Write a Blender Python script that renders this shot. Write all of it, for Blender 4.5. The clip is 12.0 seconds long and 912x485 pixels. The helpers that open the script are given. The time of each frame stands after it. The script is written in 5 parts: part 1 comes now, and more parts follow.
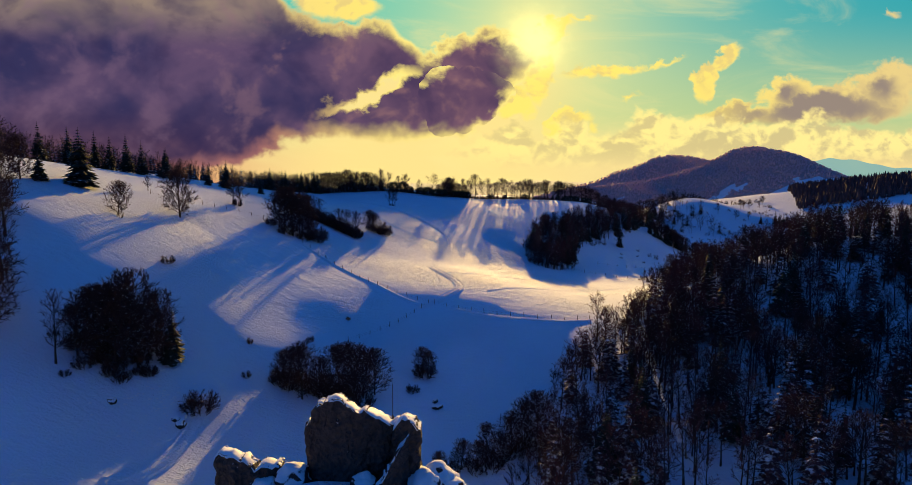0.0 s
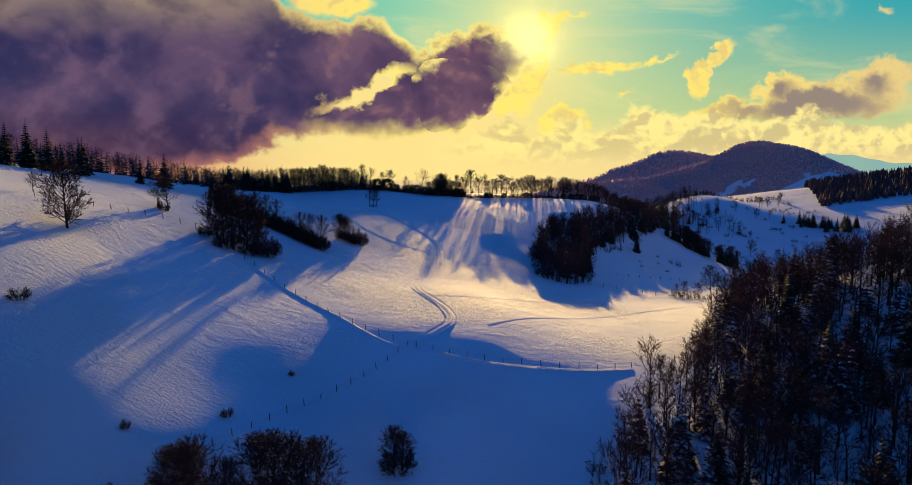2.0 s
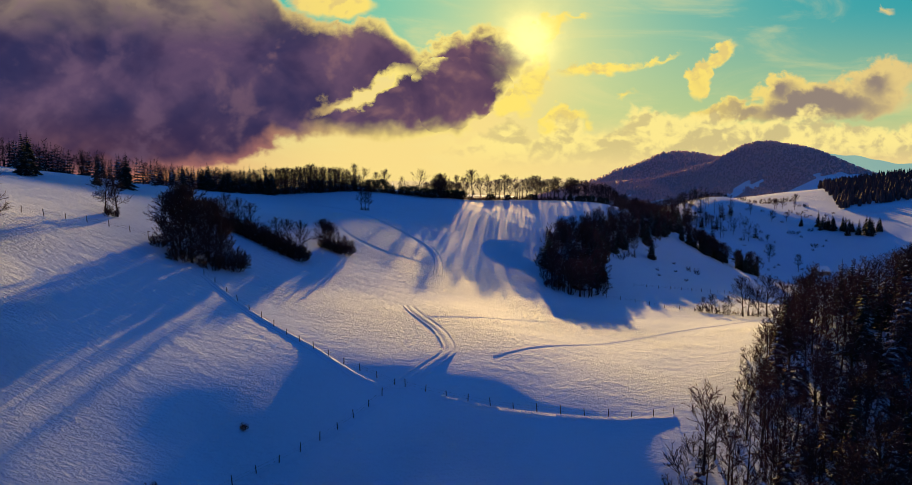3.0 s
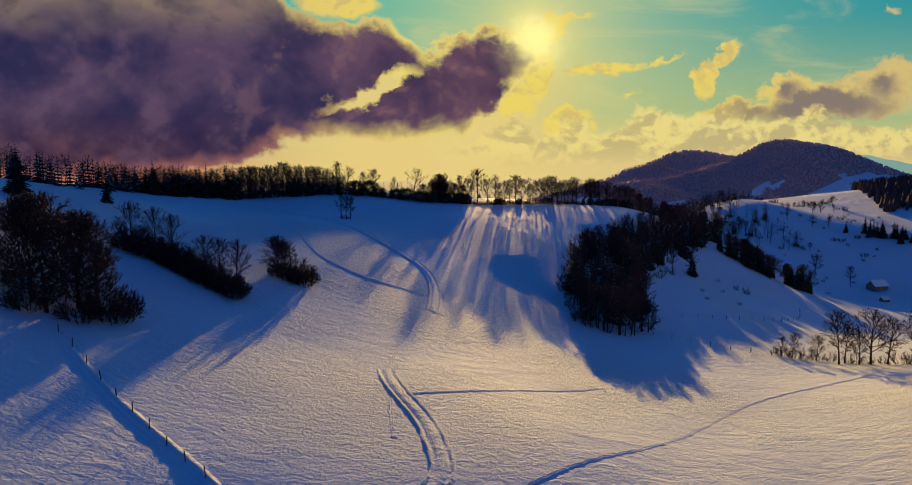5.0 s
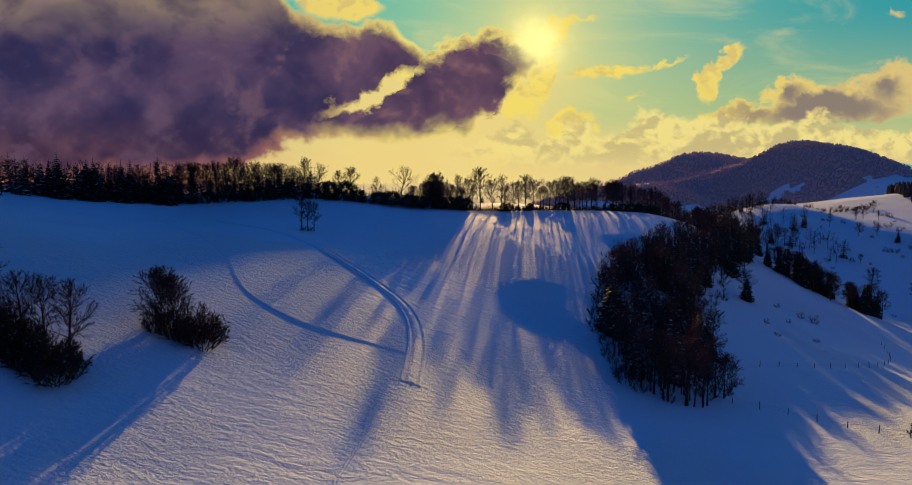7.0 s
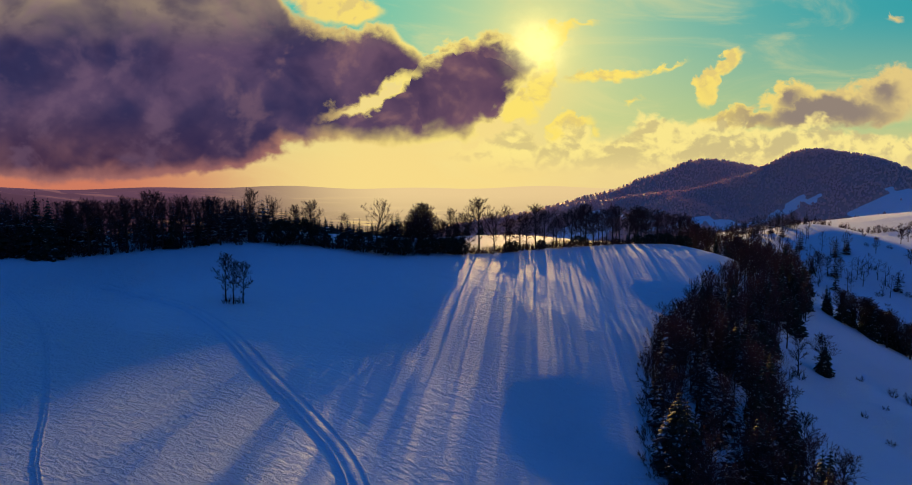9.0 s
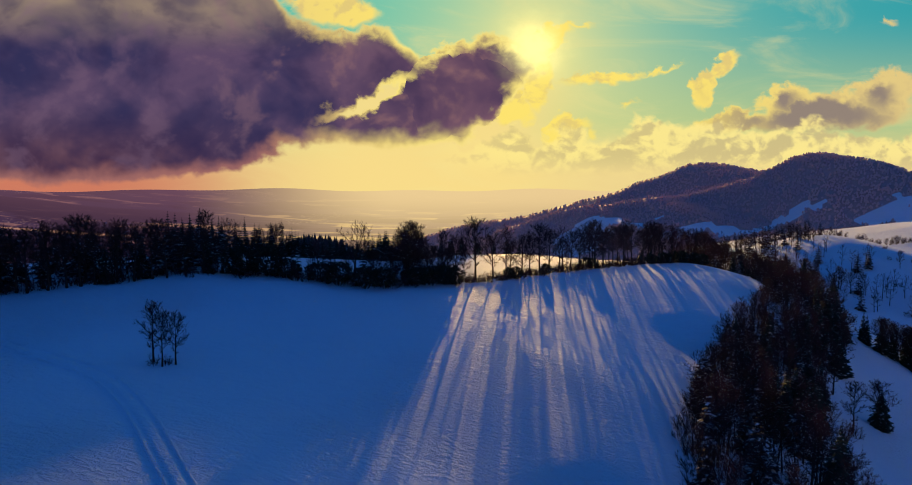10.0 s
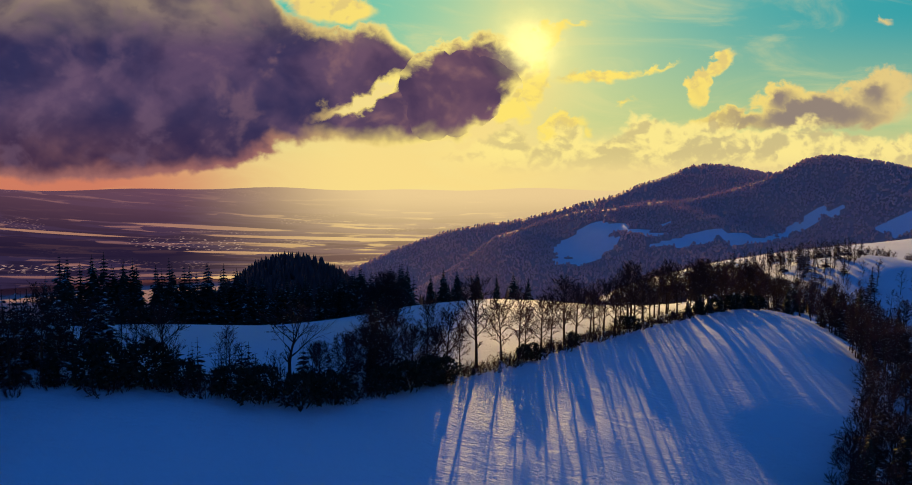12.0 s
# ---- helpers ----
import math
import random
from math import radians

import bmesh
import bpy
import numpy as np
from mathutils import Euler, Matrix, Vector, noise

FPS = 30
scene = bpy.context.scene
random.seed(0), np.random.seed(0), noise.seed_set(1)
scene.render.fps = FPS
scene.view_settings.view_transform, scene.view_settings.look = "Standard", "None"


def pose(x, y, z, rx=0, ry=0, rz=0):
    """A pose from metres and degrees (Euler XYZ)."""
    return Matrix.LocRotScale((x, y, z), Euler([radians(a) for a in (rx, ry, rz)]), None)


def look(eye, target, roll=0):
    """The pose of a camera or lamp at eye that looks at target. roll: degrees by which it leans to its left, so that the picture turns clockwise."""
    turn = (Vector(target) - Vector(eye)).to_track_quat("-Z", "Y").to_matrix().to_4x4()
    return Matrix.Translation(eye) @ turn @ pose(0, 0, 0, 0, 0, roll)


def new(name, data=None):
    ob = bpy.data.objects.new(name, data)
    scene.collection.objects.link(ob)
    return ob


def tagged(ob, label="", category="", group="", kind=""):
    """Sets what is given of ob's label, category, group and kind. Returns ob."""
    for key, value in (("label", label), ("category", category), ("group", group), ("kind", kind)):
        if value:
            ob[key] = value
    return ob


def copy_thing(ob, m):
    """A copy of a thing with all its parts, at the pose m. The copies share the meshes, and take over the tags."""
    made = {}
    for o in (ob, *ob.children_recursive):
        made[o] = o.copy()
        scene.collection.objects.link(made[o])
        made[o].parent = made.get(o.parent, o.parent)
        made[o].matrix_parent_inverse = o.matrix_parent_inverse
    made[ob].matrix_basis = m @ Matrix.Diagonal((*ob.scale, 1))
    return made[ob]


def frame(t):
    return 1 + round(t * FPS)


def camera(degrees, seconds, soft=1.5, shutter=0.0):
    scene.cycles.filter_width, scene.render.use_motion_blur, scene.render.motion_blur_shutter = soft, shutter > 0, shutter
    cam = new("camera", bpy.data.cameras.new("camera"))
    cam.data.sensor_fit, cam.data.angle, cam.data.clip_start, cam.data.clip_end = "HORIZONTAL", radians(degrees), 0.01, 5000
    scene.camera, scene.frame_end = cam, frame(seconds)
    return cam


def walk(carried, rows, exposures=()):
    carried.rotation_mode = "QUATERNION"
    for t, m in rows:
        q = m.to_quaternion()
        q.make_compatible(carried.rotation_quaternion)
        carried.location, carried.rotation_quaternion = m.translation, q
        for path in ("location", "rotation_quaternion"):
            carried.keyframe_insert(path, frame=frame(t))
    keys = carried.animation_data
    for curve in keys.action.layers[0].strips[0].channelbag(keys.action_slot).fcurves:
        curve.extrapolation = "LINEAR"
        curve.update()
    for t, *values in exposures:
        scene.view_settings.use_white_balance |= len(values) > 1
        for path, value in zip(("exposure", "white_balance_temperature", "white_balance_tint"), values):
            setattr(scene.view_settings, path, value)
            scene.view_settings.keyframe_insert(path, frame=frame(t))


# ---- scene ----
cam = camera(71.0, 12.0, soft=0.9)
METRES, EYE, TILT, LEAN, TURN = 320.0, 60.0, -5.5, 0.0, 0.0
ROWS = [
    (0.0, 0.0, 0.0, 0.0, 0.0, 0.0, 0.0),
    (0.5, 0.001, 0.0416, 0.0035, -0.19, -0.06, 0.05),
    (1.0, 0.0019, 0.0834, 0.0061, -0.3, -0.15, 0.12),
    (1.5, 0.0029, 0.1248, 0.0105, -0.38, -0.21, 0.23),
    (2.0, 0.004, 0.1664, 0.0147, -0.42, -0.24, 0.29),
    (2.5, 0.0052, 0.2086, 0.0186, -0.41, -0.19, 0.34),
    (3.0, 0.0061, 0.2507, 0.022, -0.34, -0.14, 0.32),
    (5.0, 0.0097, 0.4156, 0.0396, 0.05, -0.15, 0.24),
    (5.5, 0.0108, 0.4571, 0.0429, 0.1, -0.08, 0.23),
    (6.0, 0.0123, 0.4988, 0.0467, 0.17, -0.05, 0.25),
    (6.5, 0.014, 0.5403, 0.0509, 0.27, -0.02, 0.2),
    (7.0, 0.0152, 0.582, 0.0538, 0.27, 0.06, 0.09),
    (9.0, 0.0211, 0.7398, 0.0978, 0.21, 0.37, -0.05),
    (9.5, 0.022, 0.7796, 0.1082, 0.04, 0.49, -0.1),
    (10.0, 0.0237, 0.8199, 0.1184, -0.11, 0.55, -0.09),
    (10.5, 0.0249, 0.8611, 0.1289, -0.23, 0.51, -0.15),
    (11.0, 0.0259, 0.9014, 0.1397, -0.27, 0.52, -0.08),
    (11.5, 0.0262, 0.9414, 0.1505, -0.34, 0.55, -0.11),
    (12.0, 0.0262, 0.9828, 0.1609, -0.46, 0.38, -0.14),
]
STOPS = 1.7
walk(cam, [(t, pose(0, 0, EYE, TILT, LEAN, TURN) @ pose(METRES * x, METRES * y, METRES * z, 90 + pitch, roll, yaw)) for t, x, y, z, yaw, pitch, roll in ROWS],
     [(t, STOPS + e) for t, e in ((0, 0.14), (2.5, 0.08), (4.8, -0.26), (7.0, -0.15), (9.0, -0.02), (12.0, 0.0))])

# ---------------------------------------------------------------- light
SUN_AZIMUTH, SUN_ELEVATION = 6.9, 11.7
sun = new("sun", bpy.data.lights.new("sun", "SUN"))
sun.data.energy, sun.data.angle, sun.data.color = 2.45, radians(0.6), (1.0, 0.61, 0.155)
toward = Vector((math.sin(radians(SUN_AZIMUTH)) * math.cos(radians(SUN_ELEVATION)), math.cos(radians(SUN_AZIMUTH)) * math.cos(radians(SUN_ELEVATION)), math.sin(radians(SUN_ELEVATION))))
sun.matrix_world = look(toward * 400, (0, 0, 0))


def lin(r, g, b, k=1.0):
    """A colour from its 0 to 255 values."""
    return tuple(k * (c / 12.92 if c <= 0.04045 else ((c + 0.055) / 1.055) ** 2.4) for c in (r / 255, g / 255, b / 255)) + (1.0,)


class Nodes:
    """Short names for building a node tree."""

    def __init__(self, tree):
        self.tree = tree
        tree.nodes.clear()

    def put(self, node, slot, value):
        if isinstance(value, bpy.types.NodeSocket):
            self.tree.links.new(value, node.inputs[slot])
        elif value is not None:
            node.inputs[slot].default_value = value

    def node(self, kind, out=0, props=(), **slots):
        n = self.tree.nodes.new(kind)
        for key, value in dict(props).items():
            setattr(n, key, value)
        for key, value in slots.items():
            self.put(n, key.replace("_", " "), value)
        return n.outputs[out]

    def math(self, op, a, b=None, c=None, clamp=False):
        n = self.tree.nodes.new("ShaderNodeMath")
        n.operation, n.use_clamp = op, clamp
        for i, v in enumerate((a, b, c)):
            self.put(n, i, v)
        return n.outputs[0]

    def add(self, a, b): return self.math("ADD", a, b)
    def sub(self, a, b): return self.math("SUBTRACT", a, b)
    def mul(self, a, b): return self.math("MULTIPLY", a, b)
    def low(self, a, b): return self.math("MINIMUM", a, b)
    def high(self, a, b): return self.math("MAXIMUM", a, b)

    def step(self, x, a, b, lo=0.0, hi=1.0):
        n = self.tree.nodes.new("ShaderNodeMapRange")
        n.interpolation_type = "SMOOTHSTEP"
        for i, v in enumerate((x, a, b, lo, hi)):
            self.put(n, i, v)
        return n.outputs[0]

    def mix(self, f, a, b, how="MIX"):
        n = self.tree.nodes.new("ShaderNodeMix")
        n.data_type, n.blend_type = "RGBA", how
        self.put(n, 0, f), self.put(n, 6, a), self.put(n, 7, b)
        return n.outputs[2]

    def vec(self, x, y, z=0.0):
        n = self.tree.nodes.new("ShaderNodeCombineXYZ")
        for i, v in enumerate((x, y, z)):
            self.put(n, i, v)
        return n.outputs[0]

    def dot(self, v, w):
        n = self.tree.nodes.new("ShaderNodeVectorMath")
        n.operation = "DOT_PRODUCT"
        self.put(n, 0, v), self.put(n, 1, w)
        return n.outputs["Value"]

    def noise(self, v, scale, detail=4.0, rough=0.55, warp=0.0):
        return self.node("ShaderNodeTexNoise", Vector=v, Scale=scale, Detail=detail, Roughness=rough, Distortion=warp)

    def ramp(self, f, stops):
        n = self.tree.nodes.new("ShaderNodeValToRGB")
        e = n.color_ramp.elements
        while len(e) < len(stops):
            e.new(0.5)
        for el, (at, colour) in zip(e, stops):
            el.position, el.color = at, colour
        self.put(n, 0, f)
        return n.outputs[0]

    def curve(self, x, points):
        n = self.tree.nodes.new("ShaderNodeFloatCurve")
        c = n.mapping.curves[0]
        while len(c.points) < len(points):
            c.points.new(0.5, 0.5)
        for p, (px, py) in zip(c.points, points):
            p.location = (px, py)
        n.mapping.update()
        self.put(n, "Value", x)
        return n.outputs[0]


# The evening sky: a teal dome that turns yellow towards the sun, one large dark bank of cloud, small lit clouds.
# Places in it are on the plane one unit ahead, in steps of 1/10.99 across (u) and down (v) from the upper left.
world = bpy.data.worlds.new("evening_sky")
world.use_nodes = True
scene.world = world
W = Nodes(world.node_tree)


def evening(W, way):
    """Colour of the evening sky and its clouds along a direction; also the height over the view and how far it lies ahead."""
    dip = radians(5.4)
    ahead = W.dot(way, (0, math.cos(dip), -math.sin(dip)))
    deep = W.high(ahead, 0.12)
    u = W.math("MULTIPLY_ADD", W.math("DIVIDE", W.dot(way, (1, 0, 0)), deep), 10.99, 7.84)
    v = W.math("MULTIPLY_ADD", W.math("DIVIDE", W.dot(way, (0, math.sin(dip), math.cos(dip))), deep), -10.99, 4.17)
    n_soft = W.sub(W.noise(W.vec(u, W.mul(v, 1.4), 11.0), 0.75, 3, 0.45, 0.5), 0.5)
    n_mid = W.sub(W.noise(W.vec(u, v, 3.1), 1.5, 3, 0.5, 0.2), 0.5)
    n_fine = W.sub(W.noise(W.vec(u, W.mul(v, 1.2), 7.7), 4.2, 5, 0.58, 0.3), 0.5)
    uw = W.add(u, W.add(W.mul(n_mid, 0.8), W.mul(n_fine, 0.24)))
    vw = W.add(v, W.add(W.mul(n_mid, 0.5), W.mul(n_fine, 0.3)))

    sun_u, sun_v = 9.2, 0.72
    du, dv = W.sub(u, sun_u), W.sub(v, sun_v)
    to_sun = W.math("SQRT", W.add(W.mul(du, du), W.mul(dv, dv)))
    ragged = W.add(to_sun, W.add(W.mul(n_mid, 0.5), W.mul(n_fine, 0.35)))
    near_sun = W.math("EXPONENT", W.mul(to_sun, -0.7))
    # how much thinner the cloud gets towards the sun: its lit and shaded sides
    su, sv = W.math("DIVIDE", du, W.add(to_sun, 0.3)), W.math("DIVIDE", dv, W.add(to_sun, 0.3))

    def side_light(scale, detail, reach, z):
        here = W.noise(W.vec(u, W.mul(v, 1.25), z), scale, detail, 0.55, 0.35)
        there = W.noise(W.vec(W.sub(u, W.mul(su, reach)), W.mul(W.sub(v, W.mul(sv, reach)), 1.25), z), scale, detail, 0.55, 0.35)
        return W.sub(here, there)

    big_side, fine_side = side_light(0.9, 4, 0.35, 2.0), side_light(3.0, 5, 0.12, 5.0)
    side = W.add(W.mul(big_side, 1.2), W.mul(fine_side, 0.9))

    # clear sky
    high_teal = W.mix(W.step(u, 6.0, 16.0), lin(70, 190, 172), lin(48, 160, 168))
    clear = W.mix(W.step(v, 0.0, 2.6), high_teal, lin(178, 200, 138))
    clear = W.mix(W.step(v, 1.9, 2.95), clear, lin(236, 208, 142))
    clear = W.mix(W.mul(W.step(v, 2.2, 3.1), W.step(u, 6.8, 1.5)), clear, lin(206, 122, 96))
    clear = W.mix(W.math("MULTIPLY", near_sun, 1.05, clamp=True), clear, lin(255, 238, 146))

    gold = W.mul(W.mul(W.step(u, 10.6, 8.4), W.step(u, 3.2, 6.4)), W.step(v, 0.85, 1.5))
    clear = W.mix(W.mul(gold, 0.9), clear, lin(250, 221, 138))

    # thin high veils
    veil = W.noise(W.vec(W.mul(u, 0.5), W.mul(v, 1.6), 21.0), 0.9, 6, 0.6, 0.8)
    clear = W.mix(W.mul(W.step(veil, 0.45, 0.75), 0.4), clear, lin(246, 226, 148))

    # the dark bank
    top = W.mul(W.curve(W.mul(uw, 1 / 16), [(x / 16, y / 4 + 0.25) for x, y in (
        (0, -0.9), (4.3, -0.6), (4.8, 0.0), (5.5, 0.32), (6.1, 0.42), (6.5, 0.36), (6.9, 0.58), (7.25, 0.84), (7.6, 0.74), (8.0, 0.56), (8.7, 0.54), (9.0, 0.66), (9.16, 0.92), (9.28, 1.3), (16, 2.6))]), 4)
    low_edge = W.mul(W.curve(W.mul(uw, 1 / 16), [(x / 16, y / 4) for x, y in (
        (0, 3.1), (1.5, 3.08), (3, 2.98), (4.4, 2.76), (5, 2.52), (5.8, 2.42), (7.0, 2.4), (7.5, 2.32), (7.9, 2.34), (8.3, 2.16), (8.5, 1.82), (8.8, 1.52), (9.08, 1.34), (9.26, 1.15), (16, 0.2))]), 4)
    s_top, s_low = W.sub(vw, W.sub(top, 1.0)), W.sub(low_edge, vw)
    inside = W.low(s_top, s_low)
    gu, gv = W.sub(uw, 6.3), W.sub(vw, 1.56)
    ga, gb = W.add(W.mul(gu, 0.86), W.mul(gv, -0.5)), W.add(W.mul(gu, 0.5), W.mul(gv, 0.86))
    gap = W.sub(W.math("SQRT", W.add(W.math("POWER", W.mul(ga, 1 / 0.66), 2.0), W.math("POWER", W.mul(gb, 1 / 0.13), 2.0))), 0.75)
    inside = W.low(inside, W.mul(gap, 0.42))
    body = W.step(W.add(inside, W.mul(n_fine, 0.16)), -0.05, 0.10)
    depth = W.step(W.add(inside, W.add(W.mul(n_soft, 0.5), W.mul(n_fine, 0.2))), 0.0, 0.34)
    bank = W.mix(W.step(W.add(n_soft, W.mul(n_mid, 0.18)), -0.18, 0.18), lin(50, 48, 86), lin(92, 72, 102))
    bank = W.mix(W.step(u, 4.4, 8.4), bank, W.mix(W.step(W.add(n_soft, W.mul(n_mid, 0.3)), -0.2, 0.2), lin(84, 62, 90), lin(122, 88, 104)))
    bank = W.mix(W.mul(W.step(v, 1.6, 2.8), W.step(u, 7.0, 1.0)), bank, W.mix(W.step(W.add(n_soft, W.mul(n_mid, 0.3)), -0.2, 0.25), lin(62, 42, 70), lin(112, 78, 90)))
    bank = W.mix(W.mul(W.step(v, 0.9, -0.3), W.step(n_soft, -0.25, 0.2)), bank, lin(160, 140, 116))
    slow = W.add(W.mul(big_side, 1.3), W.mul(fine_side, 0.25))
    bank = W.mix(W.mul(W.step(slow, 0.0, 0.25), 0.36), bank, W.mix(W.step(to_sun, 7.0, 2.0), lin(118, 92, 116), lin(176, 128, 116)))
    bank = W.mix(W.mul(W.step(slow, 0.0, -0.25), 0.36), bank, lin(46, 40, 76))
    rim = W.mix(W.step(to_sun, 5.2, 2.2), lin(158, 104, 100), lin(255, 232, 128))
    rim = W.mix(W.mul(W.step(v, 0.9, 0.0), 0.85), rim, lin(232, 208, 124))
    sky = W.mix(body, clear, W.mix(depth, rim, bank))

    # small clouds: place, half sizes, turn
    small = None
    for cu, cv, a, b, turn in ((10.4, 1.24, 0.85, 0.13, -0.1), (11.3, 1.12, 0.5, 0.07, -0.3), (12.45, 1.02, 0.5, 0.15, -0.3), (12.08, 1.4, 0.17, 0.4, 0.15), (14.2, 1.85, 1.7, 0.36, -0.08), (15.2, 1.5, 0.75, 0.42, -0.3), (13.6, 1.66, 0.6, 0.26, 0), (12.7, 1.98, 0.9, 0.2, -0.15),
                               (10.9, 1.74, 0.2, 0.06, -0.2), (9.5, 0.56, 0.5, 0.24, -0.3), (10.0, 0.36, 0.28, 0.07, 0.1), (9.25, 1.35, 0.3, 0.5, 0.2), (8.8, 1.8, 0.4, 0.32, 0.1), (9.7, 2.15, 0.5, 0.25, -0.3), (15.3, 0.25, 0.12, 0.06, 0), (5.7, 0.05, 0.9, 0.33, 0.15)):
        eu, ev = W.sub(uw, cu), W.sub(vw, cv)
        p = W.add(W.mul(eu, math.cos(turn) / a), W.mul(ev, math.sin(turn) / a))
        q = W.add(W.mul(eu, -math.sin(turn) / b), W.mul(ev, math.cos(turn) / b))
        s = W.sub(1.0, W.math("SQRT", W.add(W.mul(p, p), W.mul(q, q))))
        s = W.mul(s, min(1.0, b / 0.25))
        small = s if small is None else W.high(small, s)
    puff = W.add(small, W.add(W.mul(n_fine, 0.45), 0.06))
    lit = W.mix(W.step(to_sun, 7.0, 1.5), lin(226, 200, 132), lin(254, 228, 112))
    lit = W.mix(W.mul(W.step(side, 0.02, -0.2), 0.5), lit, lin(206, 182, 128))
    shade = W.mix(W.mul(W.step(W.add(W.add(puff, W.mul(n_mid, 0.6)), W.mul(W.sub(v, 1.75), 0.9)), 0.2, 0.85), W.step(u, 11.5, 13.5)), lit, lin(148, 132, 120))
    sky = W.mix(W.mul(W.step(puff, 0.0, 0.35), W.sub(1.0, W.mul(body, 0.9))), sky, shade)

    # low heaps of cloud over the horizon
    heap = W.add(W.sub(W.mul(W.sub(v, 1.95), 1.1), W.math("ABSOLUTE", W.mul(W.sub(u, 11.8), 0.09))), W.add(W.mul(n_mid, 1.25), W.mul(n_fine, 0.5)))
    heap_in = W.mul(W.step(heap, 0.0, 0.22), W.mul(W.step(u, 7.2, 9.0), W.step(v, 3.0, 2.5)))
    heap_c = W.mix(W.step(W.add(W.mul(side, -2.4), W.mul(heap, 0.35)), -0.1, 0.5), lin(255, 234, 146), lin(206, 188, 134))
    sky = W.mix(W.mul(heap_in, 0.9), sky, W.mix(W.mul(near_sun, 0.7), heap_c, lin(255, 232, 120)))

    # the veiled sun itself
    glow = W.math("EXPONENT", W.mul(W.math("POWER", W.mul(W.high(ragged, 0.0), 1 / 0.40), 2.0), -1.0))
    sky = W.mix(glow, sky, (1.3, 1.16, 0.42, 1))
    return sky, v, ahead


way = W.node("ShaderNodeTexCoord", "Generated")
sky, v, ahead = evening(W, way)
# out of sight the dome is a deep evening blue
blue = W.node("ShaderNodeTexSky", props=dict(sky_type="NISHITA", sun_disc=False, sun_elevation=radians(SUN_ELEVATION), sun_rotation=radians(SUN_AZIMUTH)))
dome = W.mix(1.0, W.mix(1.0, blue, (0.0008, 0.0024, 0.0075, 1), "MULTIPLY"), lin(26.5, 74.5, 141), "ADD")
seen = W.mul(W.step(v, -3.0, -0.4), W.step(ahead, 0.1, 0.6))
sky = W.mix(seen, dome, sky)
back = W.node("ShaderNodeBackground", Color=sky, Strength=1.0 * 2.0 ** -STOPS)
W.tree.links.new(back, W.tree.nodes.new("ShaderNodeOutputWorld").inputs[0])

# ---------------------------------------------------------------- materials
def material(name):
    m = bpy.data.materials.new(name)
    m.use_nodes = True
    k = Nodes(m.node_tree)
    return m, k, k.node("ShaderNodeTexCoord", "Object")


def finish(k, colour, rough, bump=None, strength=0.3, distance=0.1, metal=0.0, gloss=0.1):
    shader = k.tree.nodes.new("ShaderNodeBsdfPrincipled")
    k.put(shader, "Specular IOR Level", gloss)
    k.put(shader, "Base Color", colour), k.put(shader, "Roughness", rough), k.put(shader, "Metallic", metal)
    if bump is not None:
        k.put(shader, "Normal", k.node("ShaderNodeBump", Height=bump, Strength=strength, Distance=distance))
    k.tree.links.new(shader.outputs[0], k.tree.nodes.new("ShaderNodeOutputMaterial").inputs[0])


def snow_material():
    m, k, at = material("snow")
    flat = k.node("ShaderNodeMapping", Vector=at, Scale=(1.0, 1.0, 0.3))
    crust = k.node("ShaderNodeMapping", Vector=at, Rotation=(0, 0, radians(-14)), Scale=(0.55, 1.0, 0.3))
    drift = k.noise(crust, 0.26, 5, 0.62, 0.6)
    ripple = k.noise(crust, 1.1, 4, 0.65, 0.6)
    lumps = k.noise(flat, 2.2, 4, 0.65)
    where = k.step(k.noise(flat, 0.022, 3, 0.5), 0.42, 0.6)
    relief = k.add(k.mul(drift, 1.1), k.mul(k.add(k.mul(ripple, 1.5), k.mul(lumps, 0.95)), k.add(k.mul(where, 0.7), 0.3)))
    tone = k.mix(k.noise(flat, 0.06, 4), (0.66, 0.75, 0.86, 1), (0.76, 0.83, 0.91, 1))
    brush = k.node("ShaderNodeAttribute", "Fac", props=dict(attribute_name="brushwood"))
    # brushwood tone, lightened with the same painted haze as the mountain forest
    hazed_scrub = k.mix(k.noise(flat, 0.12, 5), (0.44, 0.29, 0.29, 1), (0.60, 0.42, 0.41, 1))
    patchy = k.step(k.add(brush, k.mul(k.sub(k.noise(flat, 0.08, 4), 0.5), 0.5)), 0.35, 0.65)
    finish(k, k.mix(patchy, tone, hazed_scrub), 0.75, relief, 1.0, 0.4, gloss=0.03)
    return m


def snowy(name, colour, other, scale, rough, amount, sharp=0.22, cover=(0.8, 0.82, 0.86, 1)):
    """Bark, needles or stone with snow lying on what faces up."""
    m, k, at = material(name)
    own = k.mix(k.noise(at, scale, 4), colour, other)
    chance = k.node("ShaderNodeObjectInfo", "Random")
    own = k.mix(k.mul(chance, 0.45), own, other)
    up = k.node("ShaderNodeSeparateXYZ", "Z", Vector=k.node("ShaderNodeNewGeometry", "Normal"))
    lie = k.add(up, k.mul(k.sub(k.noise(at, 0.9, 3), 0.5), 1.1))
    snow_on = k.step(lie, amount, amount + sharp)
    finish(k, k.mix(snow_on, own, cover), rough, k.noise(at, scale * 2, 4), 0.4, 0.04)
    return m


